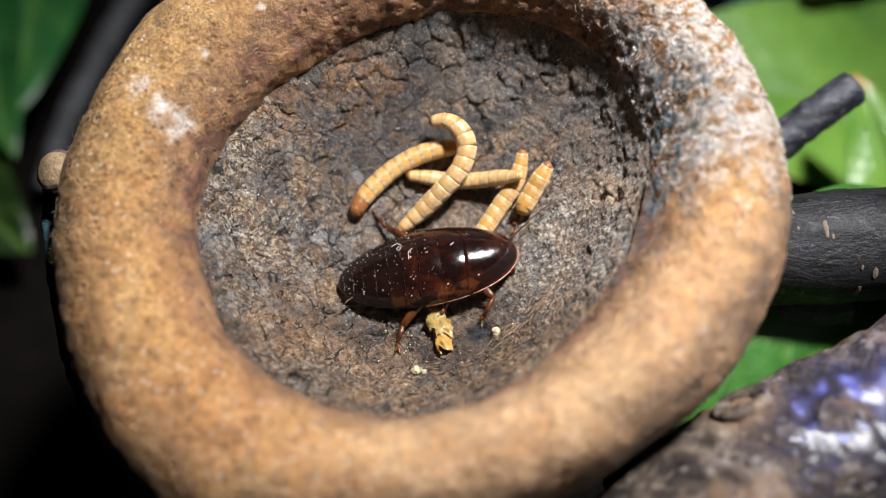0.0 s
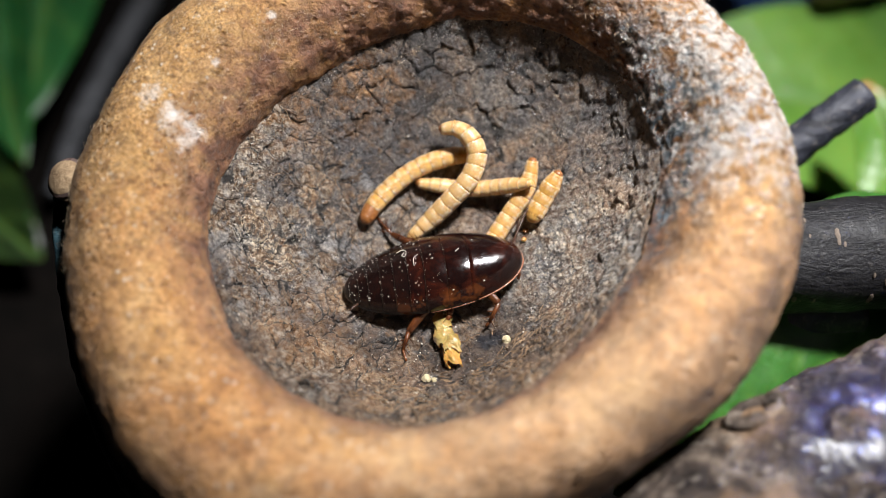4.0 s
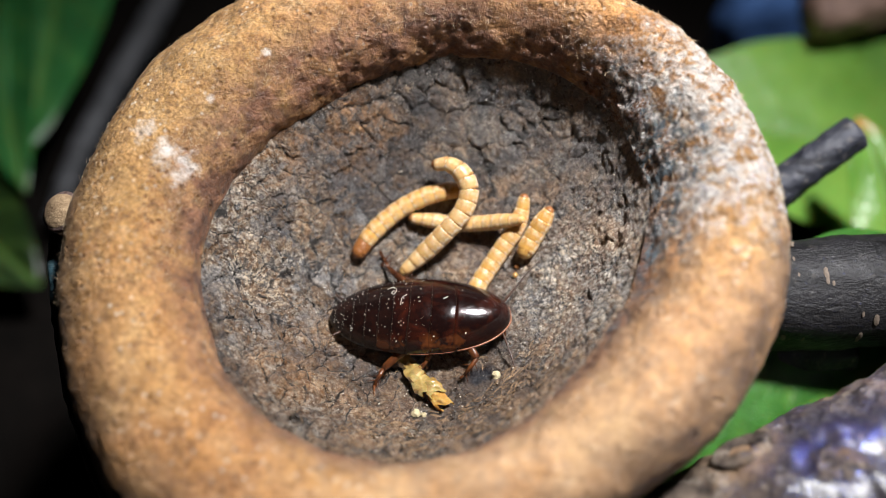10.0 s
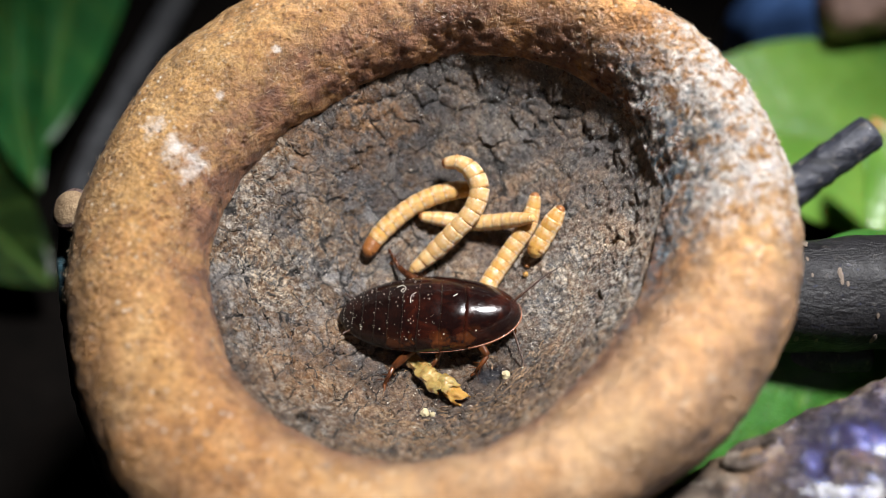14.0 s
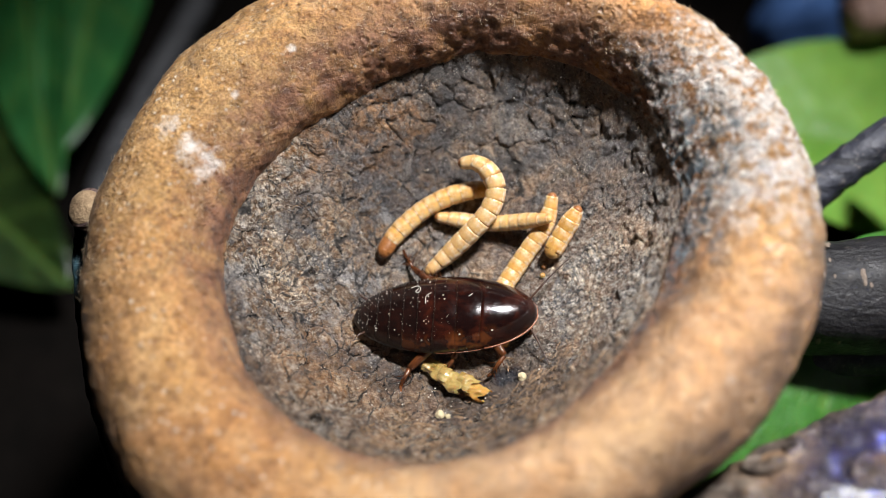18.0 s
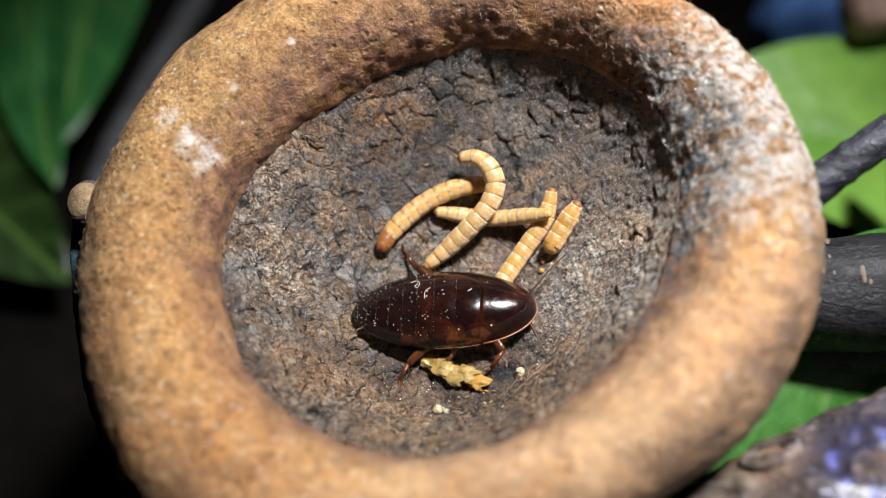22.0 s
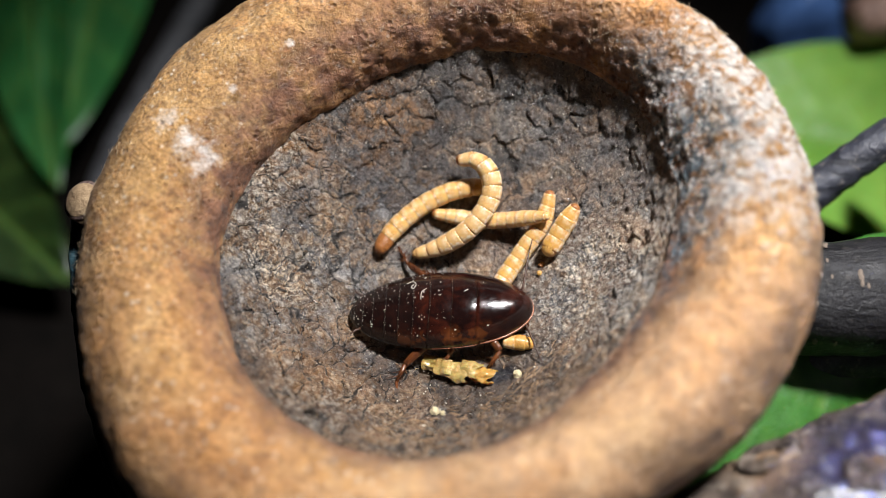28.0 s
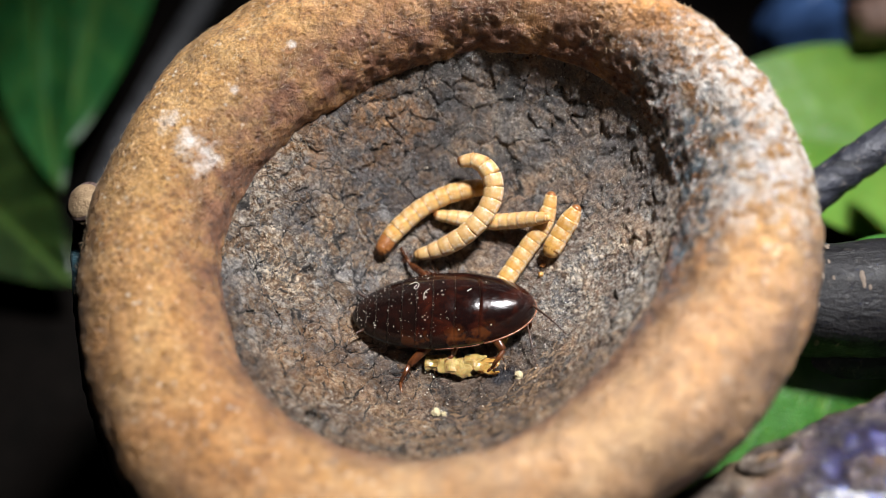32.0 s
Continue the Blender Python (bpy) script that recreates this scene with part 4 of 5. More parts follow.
def cockroach():
    ob = thing("cockroach", "glossy dark mahogany cockroach nymph eating in the bowl", "cockroach")
    cuts = [-13.4, -12.2, -10.8, -9.3, -7.4, -5.4, -3.3, -0.9, 2.3, 5.8, 13.4]
    names = ["tergite"] * 7 + ["metanotum", "mesonotum", "pronotum"]
    for k in range(10):
        back = k < 7
        plate(names[k], cuts[k] - (0.35 if k else 0), cuts[k + 1] + (0.3 if k < 9 else -0.05), SHELL_REAR if k < 6 else SHELL, ob, 0.022 * k,
              "" if back else {7: "reddish brown plate with amber sides", 8: "reddish brown plate with amber sides", 9: "domed glossy shield with a pale front edge"}[k], 0.6 if k < 7 else 0.9, (0, 0, 0, 0, 0, 0.3, 0.6, 1.0, 1.0, 0.9)[k])
    # pale margin of the shield
    edge = []
    for j in range(49):
        a = math.pi * (j / 48 - 0.5) * 0.98
        x = 5.7 + 7.65 * math.cos(a) ** 0.75 if abs(a) < 1.5 else 5.7
        y = math.copysign(half_width(min(x, 13.35)), a)
        edge.append(((x + 0.03) * MM, (y * 1.012) * MM, (back_at(min(x, 13.35), y) + 0.30) * MM))
    edge.sort(key=lambda q: q[1])
    put("shield_margin", tube("shield_margin", edge, [(0.15 if q[1] < 0.5 * MM else 0.06) * MM for q in edge], EDGE, 7), ob, "pale amber front edge")
    for x0, x1 in ((-1.2, 1.5), (1.7, 5.2)):
        line = [((x0 + (x1 - x0) * k / 8) * MM, -1.012 * half_width(x0 + (x1 - x0) * k / 8) * MM, 1.92 * MM) for k in range(9)]
        put("plate_margin", tube("plate_margin", line, [0.08 * MM] * 9, EDGE, 6), ob, "thin amber side edge")
    # belly
    verts = []
    for i in range(22):
        x = -12.6 + 24.6 * i / 21
        w = half_width(x) * 0.93
        for j in range(16):
            a = math.pi * j / 15
            verts.append((x * MM, w * math.cos(a) * MM, (1.9 - 1.5 * math.sin(a) ** 0.7) * MM))
    put("belly", mesh_from("belly", verts, grid_faces(22, 16), BELLY), ob, "amber brown ringed belly")
    # head, mouthparts
    bm = bmesh.new()
    bmesh.ops.create_uvsphere(bm, u_segments=18, v_segments=12, radius=1.9 * MM, matrix=Matrix.Translation((10.6 * MM, 0, 1.5 * MM)) @ Matrix.Diagonal((0.75, 1.1, 0.95, 1)))
    me = bpy.data.meshes.new("head")
    bm.to_mesh(me)
    bm.free()
    me.materials.append(BELLY)
    me.polygons.foreach_set("use_smooth", [True] * len(me.polygons))
    put("head", me, ob, "amber head tucked under the shield")
    for s in (-1, 1):
        put("palp", tube("palp", smooth_line([(11 * MM, s * 1.0 * MM, 1.0 * MM), (12.4 * MM, s * 1.8 * MM, 0.6 * MM), (12.2 * MM, s * 2.3 * MM, -0.3 * MM)], 4), [0.28 * MM] * 9, LEG, 7), ob)
        put("cercus", tube("cercus", [(-11.4 * MM, s * 2.6 * MM, 2.2 * MM), (-12.4 * MM, s * 3.2 * MM, 2.3 * MM), (-12.9 * MM, s * 3.8 * MM, 2.5 * MM)], [0.22 * MM, 0.18 * MM, 0.05 * MM], FEELER, 7), ob)
    # legs: fore, middle, hind on each side
    leg(ob, [(6.0, -2.6, 1.6), (8.5, -6.2, 2.0), (6.6, -8.4, 0.7), (6.0, -8.8, 0.5)])
    leg(ob, [(2.5, -3.0, 1.4), (1.2, -6.2, 1.2), (-0.1, -7.6, -0.3), (-0.6, -8.3, -0.6)])
    leg(ob, [(-0.5, -3.4, 1.4), (-5.1, -7.6, 1.2), (-6.4, -9.9, 0.5), (-6.2, -11.7, 0.6)])
    leg(ob, [(6.0, 2.0, 1.4), (7.6, 3.8, 1.0), (6.6, 4.6, 0.0), (6.0, 5.0, -0.4)])
    leg(ob, [(2.0, 3.6, 1.3), (0.0, 6.0, 1.4), (-2.0, 6.6, 1.2), (-2.8, 7.0, 1.3)])
    leg(ob, [(-0.5, 3.8, 1.3), (-5.0, 8.3, 1.2), (-6.1, 10.3, 0.8), (-6.8, 11.8, 0.7)], thick=(0.60, 0.28, 0.20, 0.16))
    # dust and shed hairs on the back
    rng = random.Random(5)
    verts, faces = [], []
    for _ in range(330):
        x = rng.uniform(-12.6, 1.0) if rng.random() < 0.93 else rng.uniform(1, 8)
        small = rng.random() < 0.55
        if small:
            x = rng.choice(cuts[1:9]) - 0.3 + rng.gauss(0, 0.05)
        y = rng.uniform(-0.9, 0.9) * half_width(x)
        z, s = back_at(x, y) + 0.33, rng.choice((0.03, 0.04, 0.05) if small else (0.05, 0.06, 0.07, 0.09, 0.12, 0.17))
        b = len(verts)
        for dx, dy, dz in ((1, 0, 0), (-0.5, 0.8, 0), (-0.5, -0.8, 0), (0, 0, 1.2), (0, 0, -1.2)):
            verts.append(((x + s * dx * rng.uniform(0.6, 1.4)) * MM, (y + s * dy * rng.uniform(0.6, 1.4)) * MM, (z + s * dz) * MM))
        faces += [(b, b + 1, b + 3), (b + 1, b + 2, b + 3), (b + 2, b, b + 3), (b + 1, b, b + 4), (b + 2, b + 1, b + 4), (b, b + 2, b + 4)]
    tagged(put("dust_specks", mesh_from("dust_specks", verts, faces, DUST, False), ob, "scattered white dust specks"), kind="stuff")

    def hair(points):
        line = [(x * MM, y * MM, (back_at(x, y) + 0.45) * MM) for x, y in points]
        put("shed_hair", tube("shed_hair", smooth_line(line, 5), [0.05 * MM] * (5 * (len(points) - 1) + 1), DUST, 5), ob, "curled pale hair")

    hair([(-4.7, 2.8), (-3.8, 3.1), (-3.3, 2.5), (-3.6, 1.7), (-4.0, 2.0), (-3.6, 2.5)])
    hair([(-1.7, 1.5), (-2.4, 0.9), (-2.5, -0.3)])
    hair([(3.7, 0.6), (4.3, 1.0)])
    return ob, feeler(ob, 9.5, 1.2), feeler(ob, 9.0, -0.8)


roach, feeler_a, feeler_b = cockroach()


# ---- the chewed skin that it eats ----
def chewed_skin():
    """Torn rings of skin along +x, telescoped into one another, the last one amber."""
    ob = thing("chewed_mealworm", "crumpled torn yellow mealworm skin being eaten", "food scrap")
    for k in range(5):
        nu, nv = 10, 17
        verts = []
        for i in range(nu):
            for j in range(nv):
                u, v = i / (nu - 1), j / (nv - 1)
                q = Vector((u * 1.3 + 5 * k, 2.2 * v, k * 1.7))
                torn = 1.5 * noise.noise(Vector((k * 3.3, v * 3.5, 0.4)))
                x = 1.9 * k - 0.5 + (2.9 + torn) * u
                a = radians((-115 + 230 * v) * (1 - 0.25 * u * noise.noise(Vector((k * 2.1, 0, 3)))) + (0, 35, -40, 25, -20)[k])
                r = (1.10, 1.15, 1.25, 1.15, 1.0)[k] * (1 + 0.4 * noise.noise(q * 1.3 + Vector((9, 0, 0))) + 0.25 * noise.noise(q * 3.4))
                y = 1.05 * r * math.sin(a) + 0.35 * math.sin(2.2 * k + 1)
                z = 0.62 * r * math.cos(a) - 0.25 + 0.30 * noise.noise(q * 1.9) + 0.10 * (k % 2)
                verts.append(Vector((x, y, z)) * MM)
        faces = grid_faces(nu, nv)
        first = len(verts)
        verts += [Vector((v.x, v.y * 0.93, v.z * 0.93 - 0.05 * MM)) for v in verts]
        faces += [tuple(first + c for c in reversed(f)) for f in faces]
        put("skin_piece", mesh_from("skin_piece", verts, faces, AMBER if k == 4 else SKIN, False), ob, "amber torn end" if k == 4 else "")
    return ob


def morsel():
    """The bitten-off end of a mealworm, ringed and blunt, about its middle along +x."""
    ob = thing("bitten_mealworm_end", "small glossy golden mealworm end held at the mouth", "food scrap")
    for k, (x0, x1, r0, r1) in enumerate(((-2.2, -0.7, 0.85, 1.12), (-0.7, 0.8, 1.05, 1.15), (0.8, 2.0, 1.05, 0.72))):
        put("ring", ring_mesh("ring", (x1 - x0) * MM, r0 * MM, r1 * MM, AMBER if k else WORM, 16, 7), ob, "", pose((x0 + x1) / 2 * MM, 0, 0))
    return ob


bite = morsel()
skin = chewed_skin()


def crumb(x, y, size, label, mat=CRUMB, seed=0):
    bm = bmesh.new()
    bmesh.ops.create_icosphere(bm, subdivisions=2, radius=size * MM)
    for v in bm.verts:
        v.co *= 1 + 0.45 * noise.noise(v.co * (1.4 / (size * MM)) + Vector((seed, 0, 0)))
        v.co.z *= 0.7
    me = bpy.data.meshes.new("crumb")
    bm.to_mesh(me)
    bm.free()
    me.materials.append(mat)
    ob = new("crumb", me)
    ob.location = Vector((x, y, floor_at(x, y) + 0.35 * size)) * MM
    return tagged(ob, label, "crumb", "crumbs in the bowl")


crumb(10.9, -11.4, 0.62, "cream coloured food crumb on the crust", seed=1)
crumb(-0.6, -16.6, 0.62, "pale yellow food crumb on the crust", seed=2)
crumb(0.5, -16.9, 0.40, "pale yellow food crumb on the crust", seed=3)
crumb(-7.2, 10.6, 0.6, "amber crumb beside a mealworm", SKIN, seed=4)
crumb(14.9, 6.2, 0.4, "orange crumb beside a mealworm", BELLY, seed=5)
crumb(14.6, 4.9, 0.4, "orange crumb beside a mealworm", AMBER, seed=6)


# ---- branches, leaves and the ground round the bowl ----
def branch(name, points, r0, r1, bark, label, cut=True, sides=40, steps=14, rough=0.12, seed=0, marks=0, mark_side=(0, 0, 1), end_mat=WOOD, group=""):
    ob = thing(name, label, "branch", group)
    line = smooth_line([Vector(p) * MM for p in points], steps)
    n = len(line)
    radii = [(r0 + (r1 - r0) * k / (n - 1)) * MM for k in range(n)]
    put("bark", tube("bark", line, radii, bark, sides, rough, seed), ob)
    if cut:
        ahead = (line[0] - line[1]).normalized()
        put("cut_end", tube("cut_end", [line[0] - ahead * 0.6 * MM, line[0] + ahead * 0.25 * MM], [radii[0] * 0.93, radii[0] * 0.86], end_mat, 24, 0.08, seed + 3), ob, "rough sawn end")
    rng = random.Random(seed + 40)
    for _ in range(marks):
        k = rng.randrange(1, n - 2)
        ahead = (line[k + 1] - line[k]).normalized()
        out = Vector(mark_side)
        out = (out - ahead * out.dot(ahead)).normalized()
        out = Matrix.Rotation(rng.uniform(-1.1, 1.1), 4, ahead) @ out
        bm = bmesh.new()
        size = rng.uniform(0.25, 0.75) * MM
        bmesh.ops.create_uvsphere(bm, u_segments=8, v_segments=5, radius=size)
        me = bpy.data.meshes.new("lenticel")
        bm.to_mesh(me)
        bm.free()
        me.materials.append(LENT)
        across = out.cross(ahead)
        turn = Matrix((ahead * 0.6, across * 1.3, out * 0.18)).transposed().to_4x4()
        put("lenticel", me, ob, "", Matrix.Translation(line[k].lerp(line[k + 1], rng.random()) + out * radii[k] * 1.0) @ turn)
    return ob


branch("support_branch", [(47, 1.0, 28.5), (62, 0.5, 29.5), (90, 2, 31), (135, 6, 29)], 8.2, 8.8, BARK_DARK, "thick black branch with pale lenticels against the bowl", seed=2, marks=80, mark_side=(0, -0.3, 1), rough=0.05)
branch("twig_end", [(70.5, 28.5, 29.5), (63, 24, 26.5), (54, 18.5, 22), (42, 12, 15)], 2.9, 3.3, BARK_SLATE, "short dark twig with a broken end beside the bowl", seed=4, rough=0.08, end_mat=BARK_SLATE)
branch("twig_end", [(67, -5.2, 19.8), (58, -5.8, 19.5), (44, -6, 18)], 2.8, 2.6, BARK_ASH, "dark grey twig under the thick branch", seed=6, rough=0.06, end_mat=BARK_MATT)
scaly = branch("scaly_branch", [(-14, -92, 27), (7, -66, 30), (22.5, -52, 31), (34.3, -41.8, 32), (43.3, -36.4, 32.5), (54, -31.2, 33), (66, -26, 33), (95, -14, 33), (135, 2, 30)], 11.5, 13, SCALY, "thick scaly purplish grey branch in front of the bowl", seed=8, rough=0.10, sides=90, steps=30, marks=110, mark_side=(0.3, -0.7, 1))


def knot(parent, place, ahead, out, long, wide):
    """A healed knot: a swollen oval lip round a sunken dark heart."""
    ahead, out = Vector(ahead).normalized(), Vector(out).normalized()
    out = (out - ahead * out.dot(ahead)).normalized()
    m = Matrix.Translation(Vector(place) * MM) @ Matrix((ahead, out.cross(ahead), out)).transposed().to_4x4()
    verts = []
    for i in range(40):
        a = 2 * math.pi * i / 40
        for j in range(12):
            b = 2 * math.pi * j / 12
            thick = 1.15 * (1 + 0.5 * noise.noise(Vector((2 * math.cos(a), 2 * math.sin(a), 0.3))) + 0.25 * noise.noise(Vector((7 * math.cos(a), 7 * math.sin(a), b))))
            verts.append(((long + thick * math.cos(b)) * math.cos(a) * MM, (wide + thick * math.cos(b)) * math.sin(a) * MM, 0.6 * thick * math.sin(b) * MM))
    lip = put("knot", mesh_from("knot", verts, grid_faces(40, 12, True, True), SCALY), parent, "healed knot with a tan swollen lip", m)
    verts = [((long * r * math.cos(a)) * MM, (wide * r * math.sin(a)) * MM, (-0.1 - 0.5 * (1 - r * r)) * MM) for r in (1.0, 0.7, 0.4, 0.1) for a in [2 * math.pi * i / 30 for i in range(30)]]
    put("knot_heart", mesh_from("knot_heart", verts, grid_faces(4, 30, loop_v=True), BARK_MATT), lip, "sunken dark heart of the knot")


knot(scaly, (41.3, -25.6, 39.7), (22, 10, 0), (-0.37, 0.72, 0.60), 3.3, 2.1)
branch("bowl_peg", [(-50.8, 10.6, 38.5), (-48.5, 11, 32), (-45, 11, 16), (-40, 10, -66)], 3.0, 3.2, BARK_GREY, "peeled peg with a pale cut end beside the bowl", seed=10, rough=0.06)
branch("bent_twig", [(-53, 14, 33), (-52.5, 4, 30), (-48, -14, 27), (-40.5, -29, 24), (-29, -41, 18), (-14, -49, 8)], 1.3, 3.0, BARK_TEAL, "dark bluish bent twig hugging the bowl", seed=12, rough=0.15, end_mat=BARK_TEAL)
branch("twig_end", [(89.1, 86.4, -16), (101, 90, -16), (131, 102, -20)], 4.8, 6.5, TWIG, "pinkish brown twig end over the leaves", seed=14, rough=0.2, end_mat=TWIG)


def leaf(name, root, tip, width, material, label, droop=6.0, roll=0.0, dry=0.0):
    """A leaf blade from root to tip in millimetres, with a raised midrib, side veins and a real thickness."""
    ob = thing(name, label, "leaf", "leaves round the bowl")
    root, tip = Vector(root), Vector(tip)
    ahead = tip - root
    length = ahead.length
    across = Vector((0, 0, 1)).cross(ahead).normalized()
    across = Matrix.Rotation(radians(roll), 4, ahead.normalized()) @ across
    up = ahead.normalized().cross(across) * -1
    up = up if up.z > 0 else -up
    nu, nv = 40, 25
    verts, vein, tips = [], [], []
    for i in range(nu):
        u = i / (nu - 1)
        w = width * 0.5 * (math.sin(math.pi * u ** 0.8) ** 0.75) * (1 + 0.05 * math.sin(9 * u))
        for j in range(nv):
            v = 2 * j / (nv - 1) - 1
            p = root + ahead * u + across * (v * w) + up * (droop * math.sin(math.pi * u) * 0.5 + abs(v) * w * 0.16 + 0.5 * math.sin(14 * u + 3 * v) * abs(v))
            mid = math.exp(-(v * w / 0.9) ** 2)
            rib = max(0.0, math.cos(u * 46 - abs(v) * 5)) ** 14 * 0.6
            vein.append(max(mid, rib))
            tips.append(dry * min(1, max(0, (u - 0.88) / 0.10)))
            verts.append((p - up * 0.35 * mid) * MM)
    faces = grid_faces(nu, nv)
    first = len(verts)
    verts += [Vector(v) - up * 0.35 * MM for v in verts]
    vein += vein
    tips += tips
    faces += [tuple(first + k for k in reversed(q)) for q in faces]
    put("blade", mesh_from("blade", verts, faces, material, True, {"vein": vein, "dry": tips}), ob)
    put("stalk", tube("stalk", [(root - ahead * 0.14 - up * 3) * MM, root * MM, (root + ahead * 0.10 + up * 0.3) * MM], [1.2 * MM, 1.0 * MM, 0.7 * MM], material, 8), ob)
    return ob


leaf("plant_leaf", (150, 50, -36), (46, 64, -20), 62, LEAF, "broad bright green leaf behind the bowl", 8, 6)
leaf("plant_leaf", (94, 8, -8), (84.3, 47.5, 5), 17, LEAF, "pointed green leaf with a yellow tip", 4, -10, 1.0)
leaf("plant_leaf", (97, 6, 12), (26, -32, 21), 46, LEAF_MID, "glossy green leaf under the branches", 5, -6)
branch("grey_twig", [(-66, 128, -56), (-70, 112, -54), (-76, 94, -53), (-83, 74, -54), (-88, 58, -58)], 3.6, 2.4, BARK_ASH, "ash grey twig lying behind the leaves", seed=16, rough=0.15, end_mat=BARK_ASH)
leaf("plant_leaf", (-92, 180, -54), (-91, 68, -42), 30, LEAF_DARK, "deep green pointed leaf beside the bowl", 6, -14)
leaf("plant_leaf", (-124, 172, -50), (-89, 57, -40), 28, LEAF_DARK, "bluish green glossy leaf beside the bowl", 6, 16)
leaf("plant_leaf", (-146, 92, -56), (-86, 38, -50), 36, LEAF_OLIVE_SHADED, "olive drooping leaf beside the bowl, its shade painted in", 6, 10)


def pebble(name, place, size, material, label):
    bm = bmesh.new()
    bmesh.ops.create_icosphere(bm, subdivisions=4, radius=1.0)
    for v in bm.verts:
        v.co *= 1 + 0.25 * noise.noise(v.co * 1.1) + 0.06 * noise.noise(v.co * 4)
        v.co = Vector((v.co.x * size[0], v.co.y * size[1], v.co.z * size[2])) * MM
    me = bpy.data.meshes.new(name)
    bm.to_mesh(me)
    bm.free()
    me.materials.append(material)
    me.polygons.foreach_set("use_smooth", [True] * len(me.polygons))
    ob = new(name, me)
    ob.location = Vector(place) * MM
    return tagged(ob, label, "stone")


# made-up lump standing in for an unidentified blue patch
pebble("stone", (90, 107, -48), (12, 9, 18), BLUE, "smooth bluish lump added on the soil behind the leaf")


def ground():
    nu = 90
    verts = []
    for i in range(nu):
        for j in range(nu):
            x, y = (i / (nu - 1) - 0.5) * 600, (j / (nu - 1) - 0.5) * 600
            q = Vector((x, y, 0))
            h = 3.0 * noise.noise(q / 40) + 1.5 * noise.noise(q / 13)
            h *= min(1.0, max(0.0, (math.hypot(x, y) - 50) / 40))
            verts.append((x * MM, y * MM, (h - 0.3 + GROUND) * MM))
    tagged(put("ground", mesh_from("ground", verts, grid_faces(nu, nu), SOIL)), "dark damp soil in the terrarium", "soil", kind="structure")


ground()


def panel(name, size, m, label):
    bm = bmesh.new()
    bmesh.ops.create_cube(bm, size=1.0, matrix=Matrix.Diagonal((*size, 1)))
    me = bpy.data.meshes.new(name)
    bm.to_mesh(me)
    bm.free()
    me.materials.append(WALL)
    tagged(put(name, me, None, "", m), label, "wall", kind="structure")


panel("wall_north", (0.62, 0.01, 0.58), pose(0, 0.305, 0.21), "dark terrarium back panel")
panel("wall_south", (0.62, 0.01, 0.58), pose(0, -0.305, 0.21), "dark terrarium front panel")
panel("wall_east", (0.01, 0.598, 0.58), pose(0.305, 0, 0.21), "dark terrarium side panel")
panel("wall_west", (0.01, 0.598, 0.58), pose(-0.305, 0, 0.21), "dark terrarium side panel")
panel("ceiling", (0.62, 0.62, 0.01), pose(0, 0, 0.506), "dark terrarium lid")


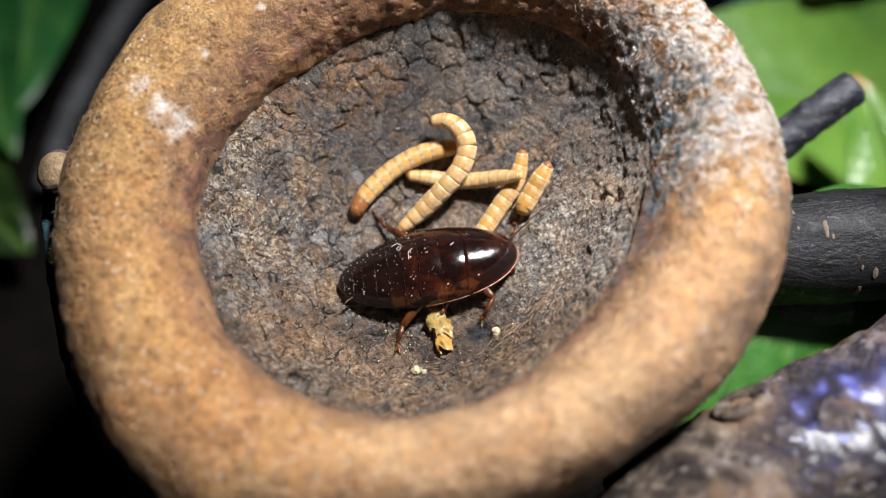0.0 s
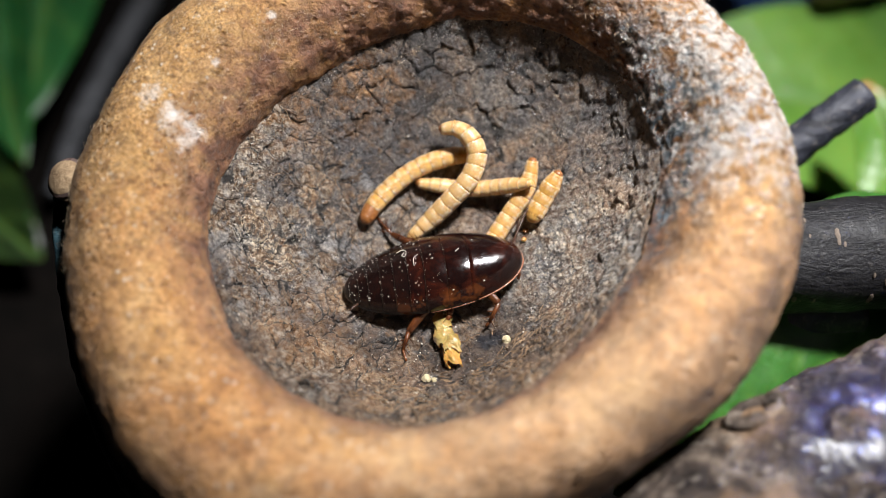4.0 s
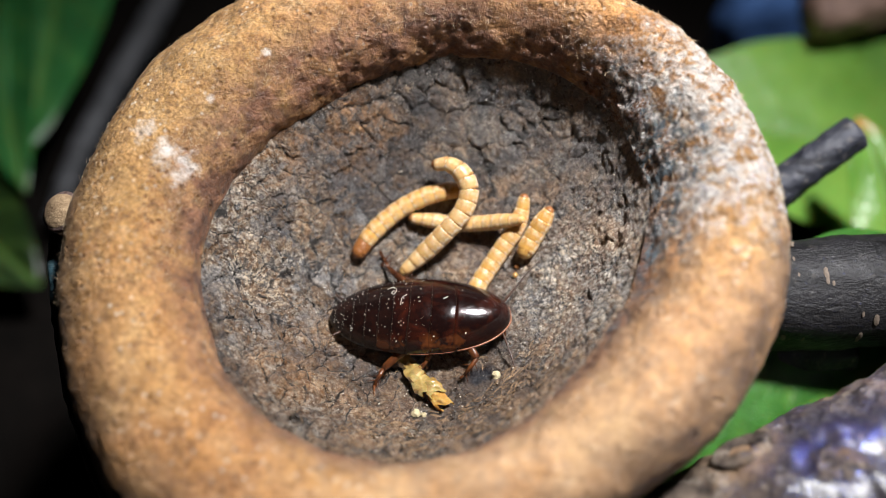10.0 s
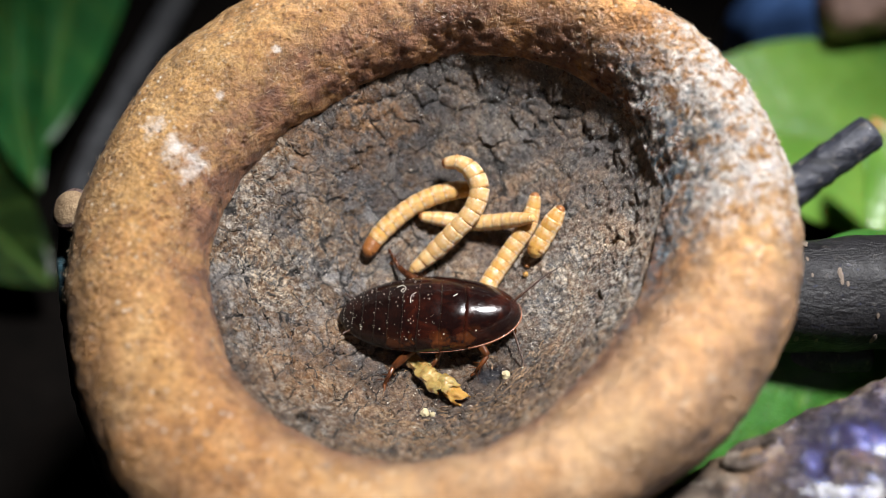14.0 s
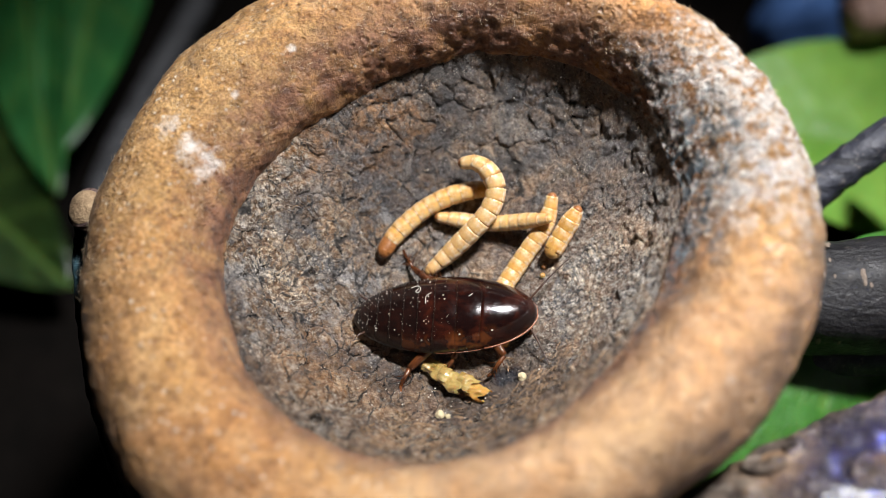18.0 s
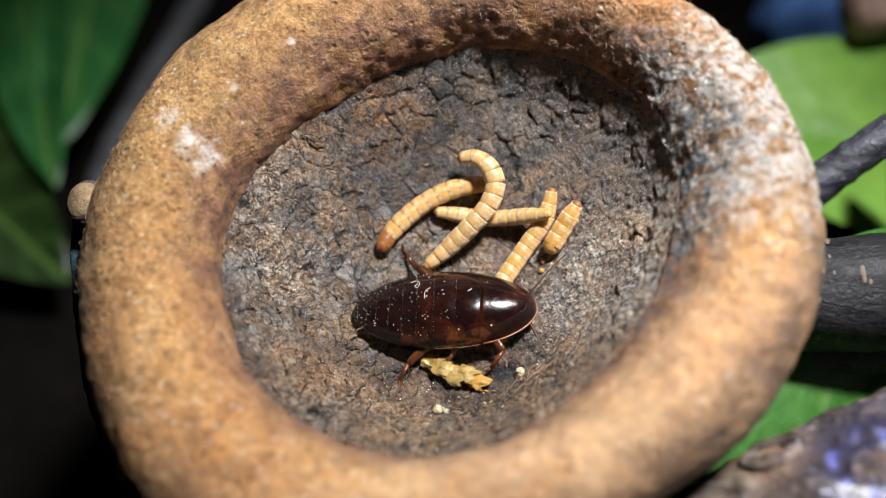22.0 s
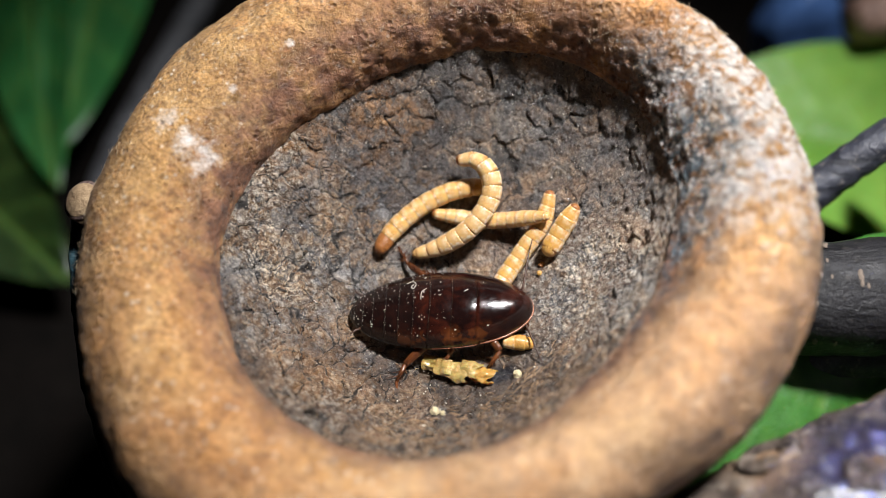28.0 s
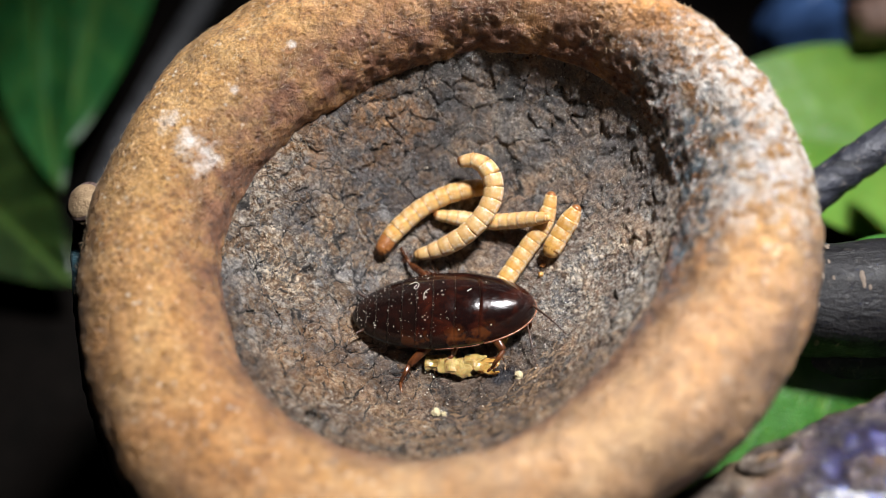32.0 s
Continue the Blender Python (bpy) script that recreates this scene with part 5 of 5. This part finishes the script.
# ---- what moves ----
def motions():
    base = 25.6
    way = [(0, 1.62, -2.1, 10.8), (2, 1.5, -2.05, 10.9), (3.5, 1.2, -1.9, 11.2), (5.5, 0.12, -1.45, 10.0), (6, 0.08, -1.85, 8.4), (6.5, 0.18, -2.2, 6.2),
           (7.5, 0.1, -2.57, 4.3), (8, 0.0, -2.75, 2.4), (8.5, 0.15, -3.05, 0.6), (9, 0.15, -3.14, -0.6), (10.5, 0.2, -3.0, -0.1), (14.5, 0.24, -2.86, 0.7),
           (16.5, 0.18, -2.76, 1.5), (19, 0.22, -2.8, 1.7), (22, 0.27, -2.84, 1.9), (25.5, 0.33, -2.68, 2.3), (27.5, 0.1, -2.64, 2.8), (29, 0.27, -2.56, 2.4), (32, 0.37, -2.47, 3.5)]
    walk(roach, [(t, pose((x + 0.11) * MM, (y + 0.91) * MM, (base + 0.3) * MM, LEAN, -5.0, yaw - 2.5)) for t, x, y, yaw in way])
    # the chewed skin turns about its upper end
    scrap = [(0, 2.1, -3.9, -80), (3.5, 1.8, -4.8, -78), (5.5, 0.0, -6.8, -78), (6, -0.2, -7.3, -87), (7, -1.0, -7.2, -84), (8, -2.5, -8.0, -55), (9, -2.4, -8.2, -52),
             (12, -2.3, -8.3, -47), (16.5, -2.5, -8.6, -35), (19, -2.5, -8.8, -30), (22, -2.4, -8.9, -25), (25.5, -2.2, -9.0, -18), (28, -2.0, -8.9, -14), (30, -1.9, -8.9, -7), (32, -1.8, -8.8, -3)]
    rows = []
    for t, x, y, a in scrap:
        x1, y1 = x + 9.5 * math.cos(radians(a)), y + 9.5 * math.sin(radians(a))
        z0, z1 = floor_at(x, y) + 1.0, floor_at(x1, y1) + 0.9
        rows.append((t, pose(x * MM, y * MM, z0 * MM, 0, -math.degrees(math.atan2(z1 - z0, 9.5)), a)))
    walk(skin, rows)
    # a bitten end shows beside the mouth, drawn in under the shield in between
    bits = [(0, 8.6, -2.0, 30), (5.2, 8.6, -2.2, 30), (5.5, 11.1, -3.1, 5), (6, 12.0, -2.4, 20), (6.3, 11.7, -2.6, 20), (6.6, 11.3, -4.4, -5), (7, 12.1, -4.5, 10), (7.3, 12.2, -4.0, 15), (7.6, 11.4, -5.0, 10),
            (8, 10.4, -6.6, -40), (8.3, 10.5, -8.3, -50), (8.6, 8.6, -5.0, -50), (9.2, 7.6, -4.4, -40), (27, 7.6, -4.4, -20), (27.5, 10.0, -5.6, -10), (27.8, 11.1, -5.9, 0), (28, 11.3, -6.3, -5), (28.3, 9.9, -6.0, -20), (28.6, 9.4, -6.2, -30), (29.2, 7.6, -4.4, -30), (32, 7.6, -4.4, -30)]
    walk(bite, [(t, pose(x * MM, y * MM, (floor_at(x, y) + 1.1) * MM, 0, 0, a)) for t, x, y, a in bits])
    # the hooked worm swings its free end aside
    first, later = ring_poses(WORM_B, 13), ring_poses(WORM_B_LATER, 13)
    for k in range(13):
        walk(rings_b[k], [(0, first[k][0]), (23.8, first[k][0]), (24.0, later[k][0]), (32, later[k][0])])
    ends = [later[-1][0] @ Vector((0.5 * later[-1][1], 0, 0)), first[-1][0] @ Vector((0.5 * first[-1][1], 0, 0))]
    walk(rings_b[14], [(0, Matrix.Translation(ends[1])), (23.8, Matrix.Translation(ends[1])), (24.0, Matrix.Translation(ends[0])), (32, Matrix.Translation(ends[0]))])
    # the antennae feel about
    near = [(0, 20), (1, 26), (2, 30), (3, 41), (3.5, 43), (5.5, 48), (6.5, 20), (7.5, -20), (8, 42), (9, 45), (10, 41), (12, 32), (14.5, 26), (17, 22), (18, 36), (19, 50), (21, 44), (23, 34), (25.5, 37), (26.5, -15), (27.5, -50), (27.8, 20), (28, 70), (28.5, 20), (29, 60), (30, 55), (30.3, -5), (30.5, -50), (30.8, 10), (31, 33), (31.5, -5), (32, -60)]
    walk(feeler_a, [(t, pose(11.6 * MM, 1.2 * MM, 2.4 * MM, 0, -14, a)) for t, a in near])
    far = [(0, 70), (3.5, 75), (5.5, 80), (6.8, 72), (7.3, 40), (7.7, -20), (8, -70), (9, -65), (12, -70), (19, -60), (28, -65), (32, -75)]
    walk(feeler_b, [(t, pose(11.6 * MM, -1.0 * MM, 1.6 * MM, 0, 2, a)) for t, a in far])


motions()
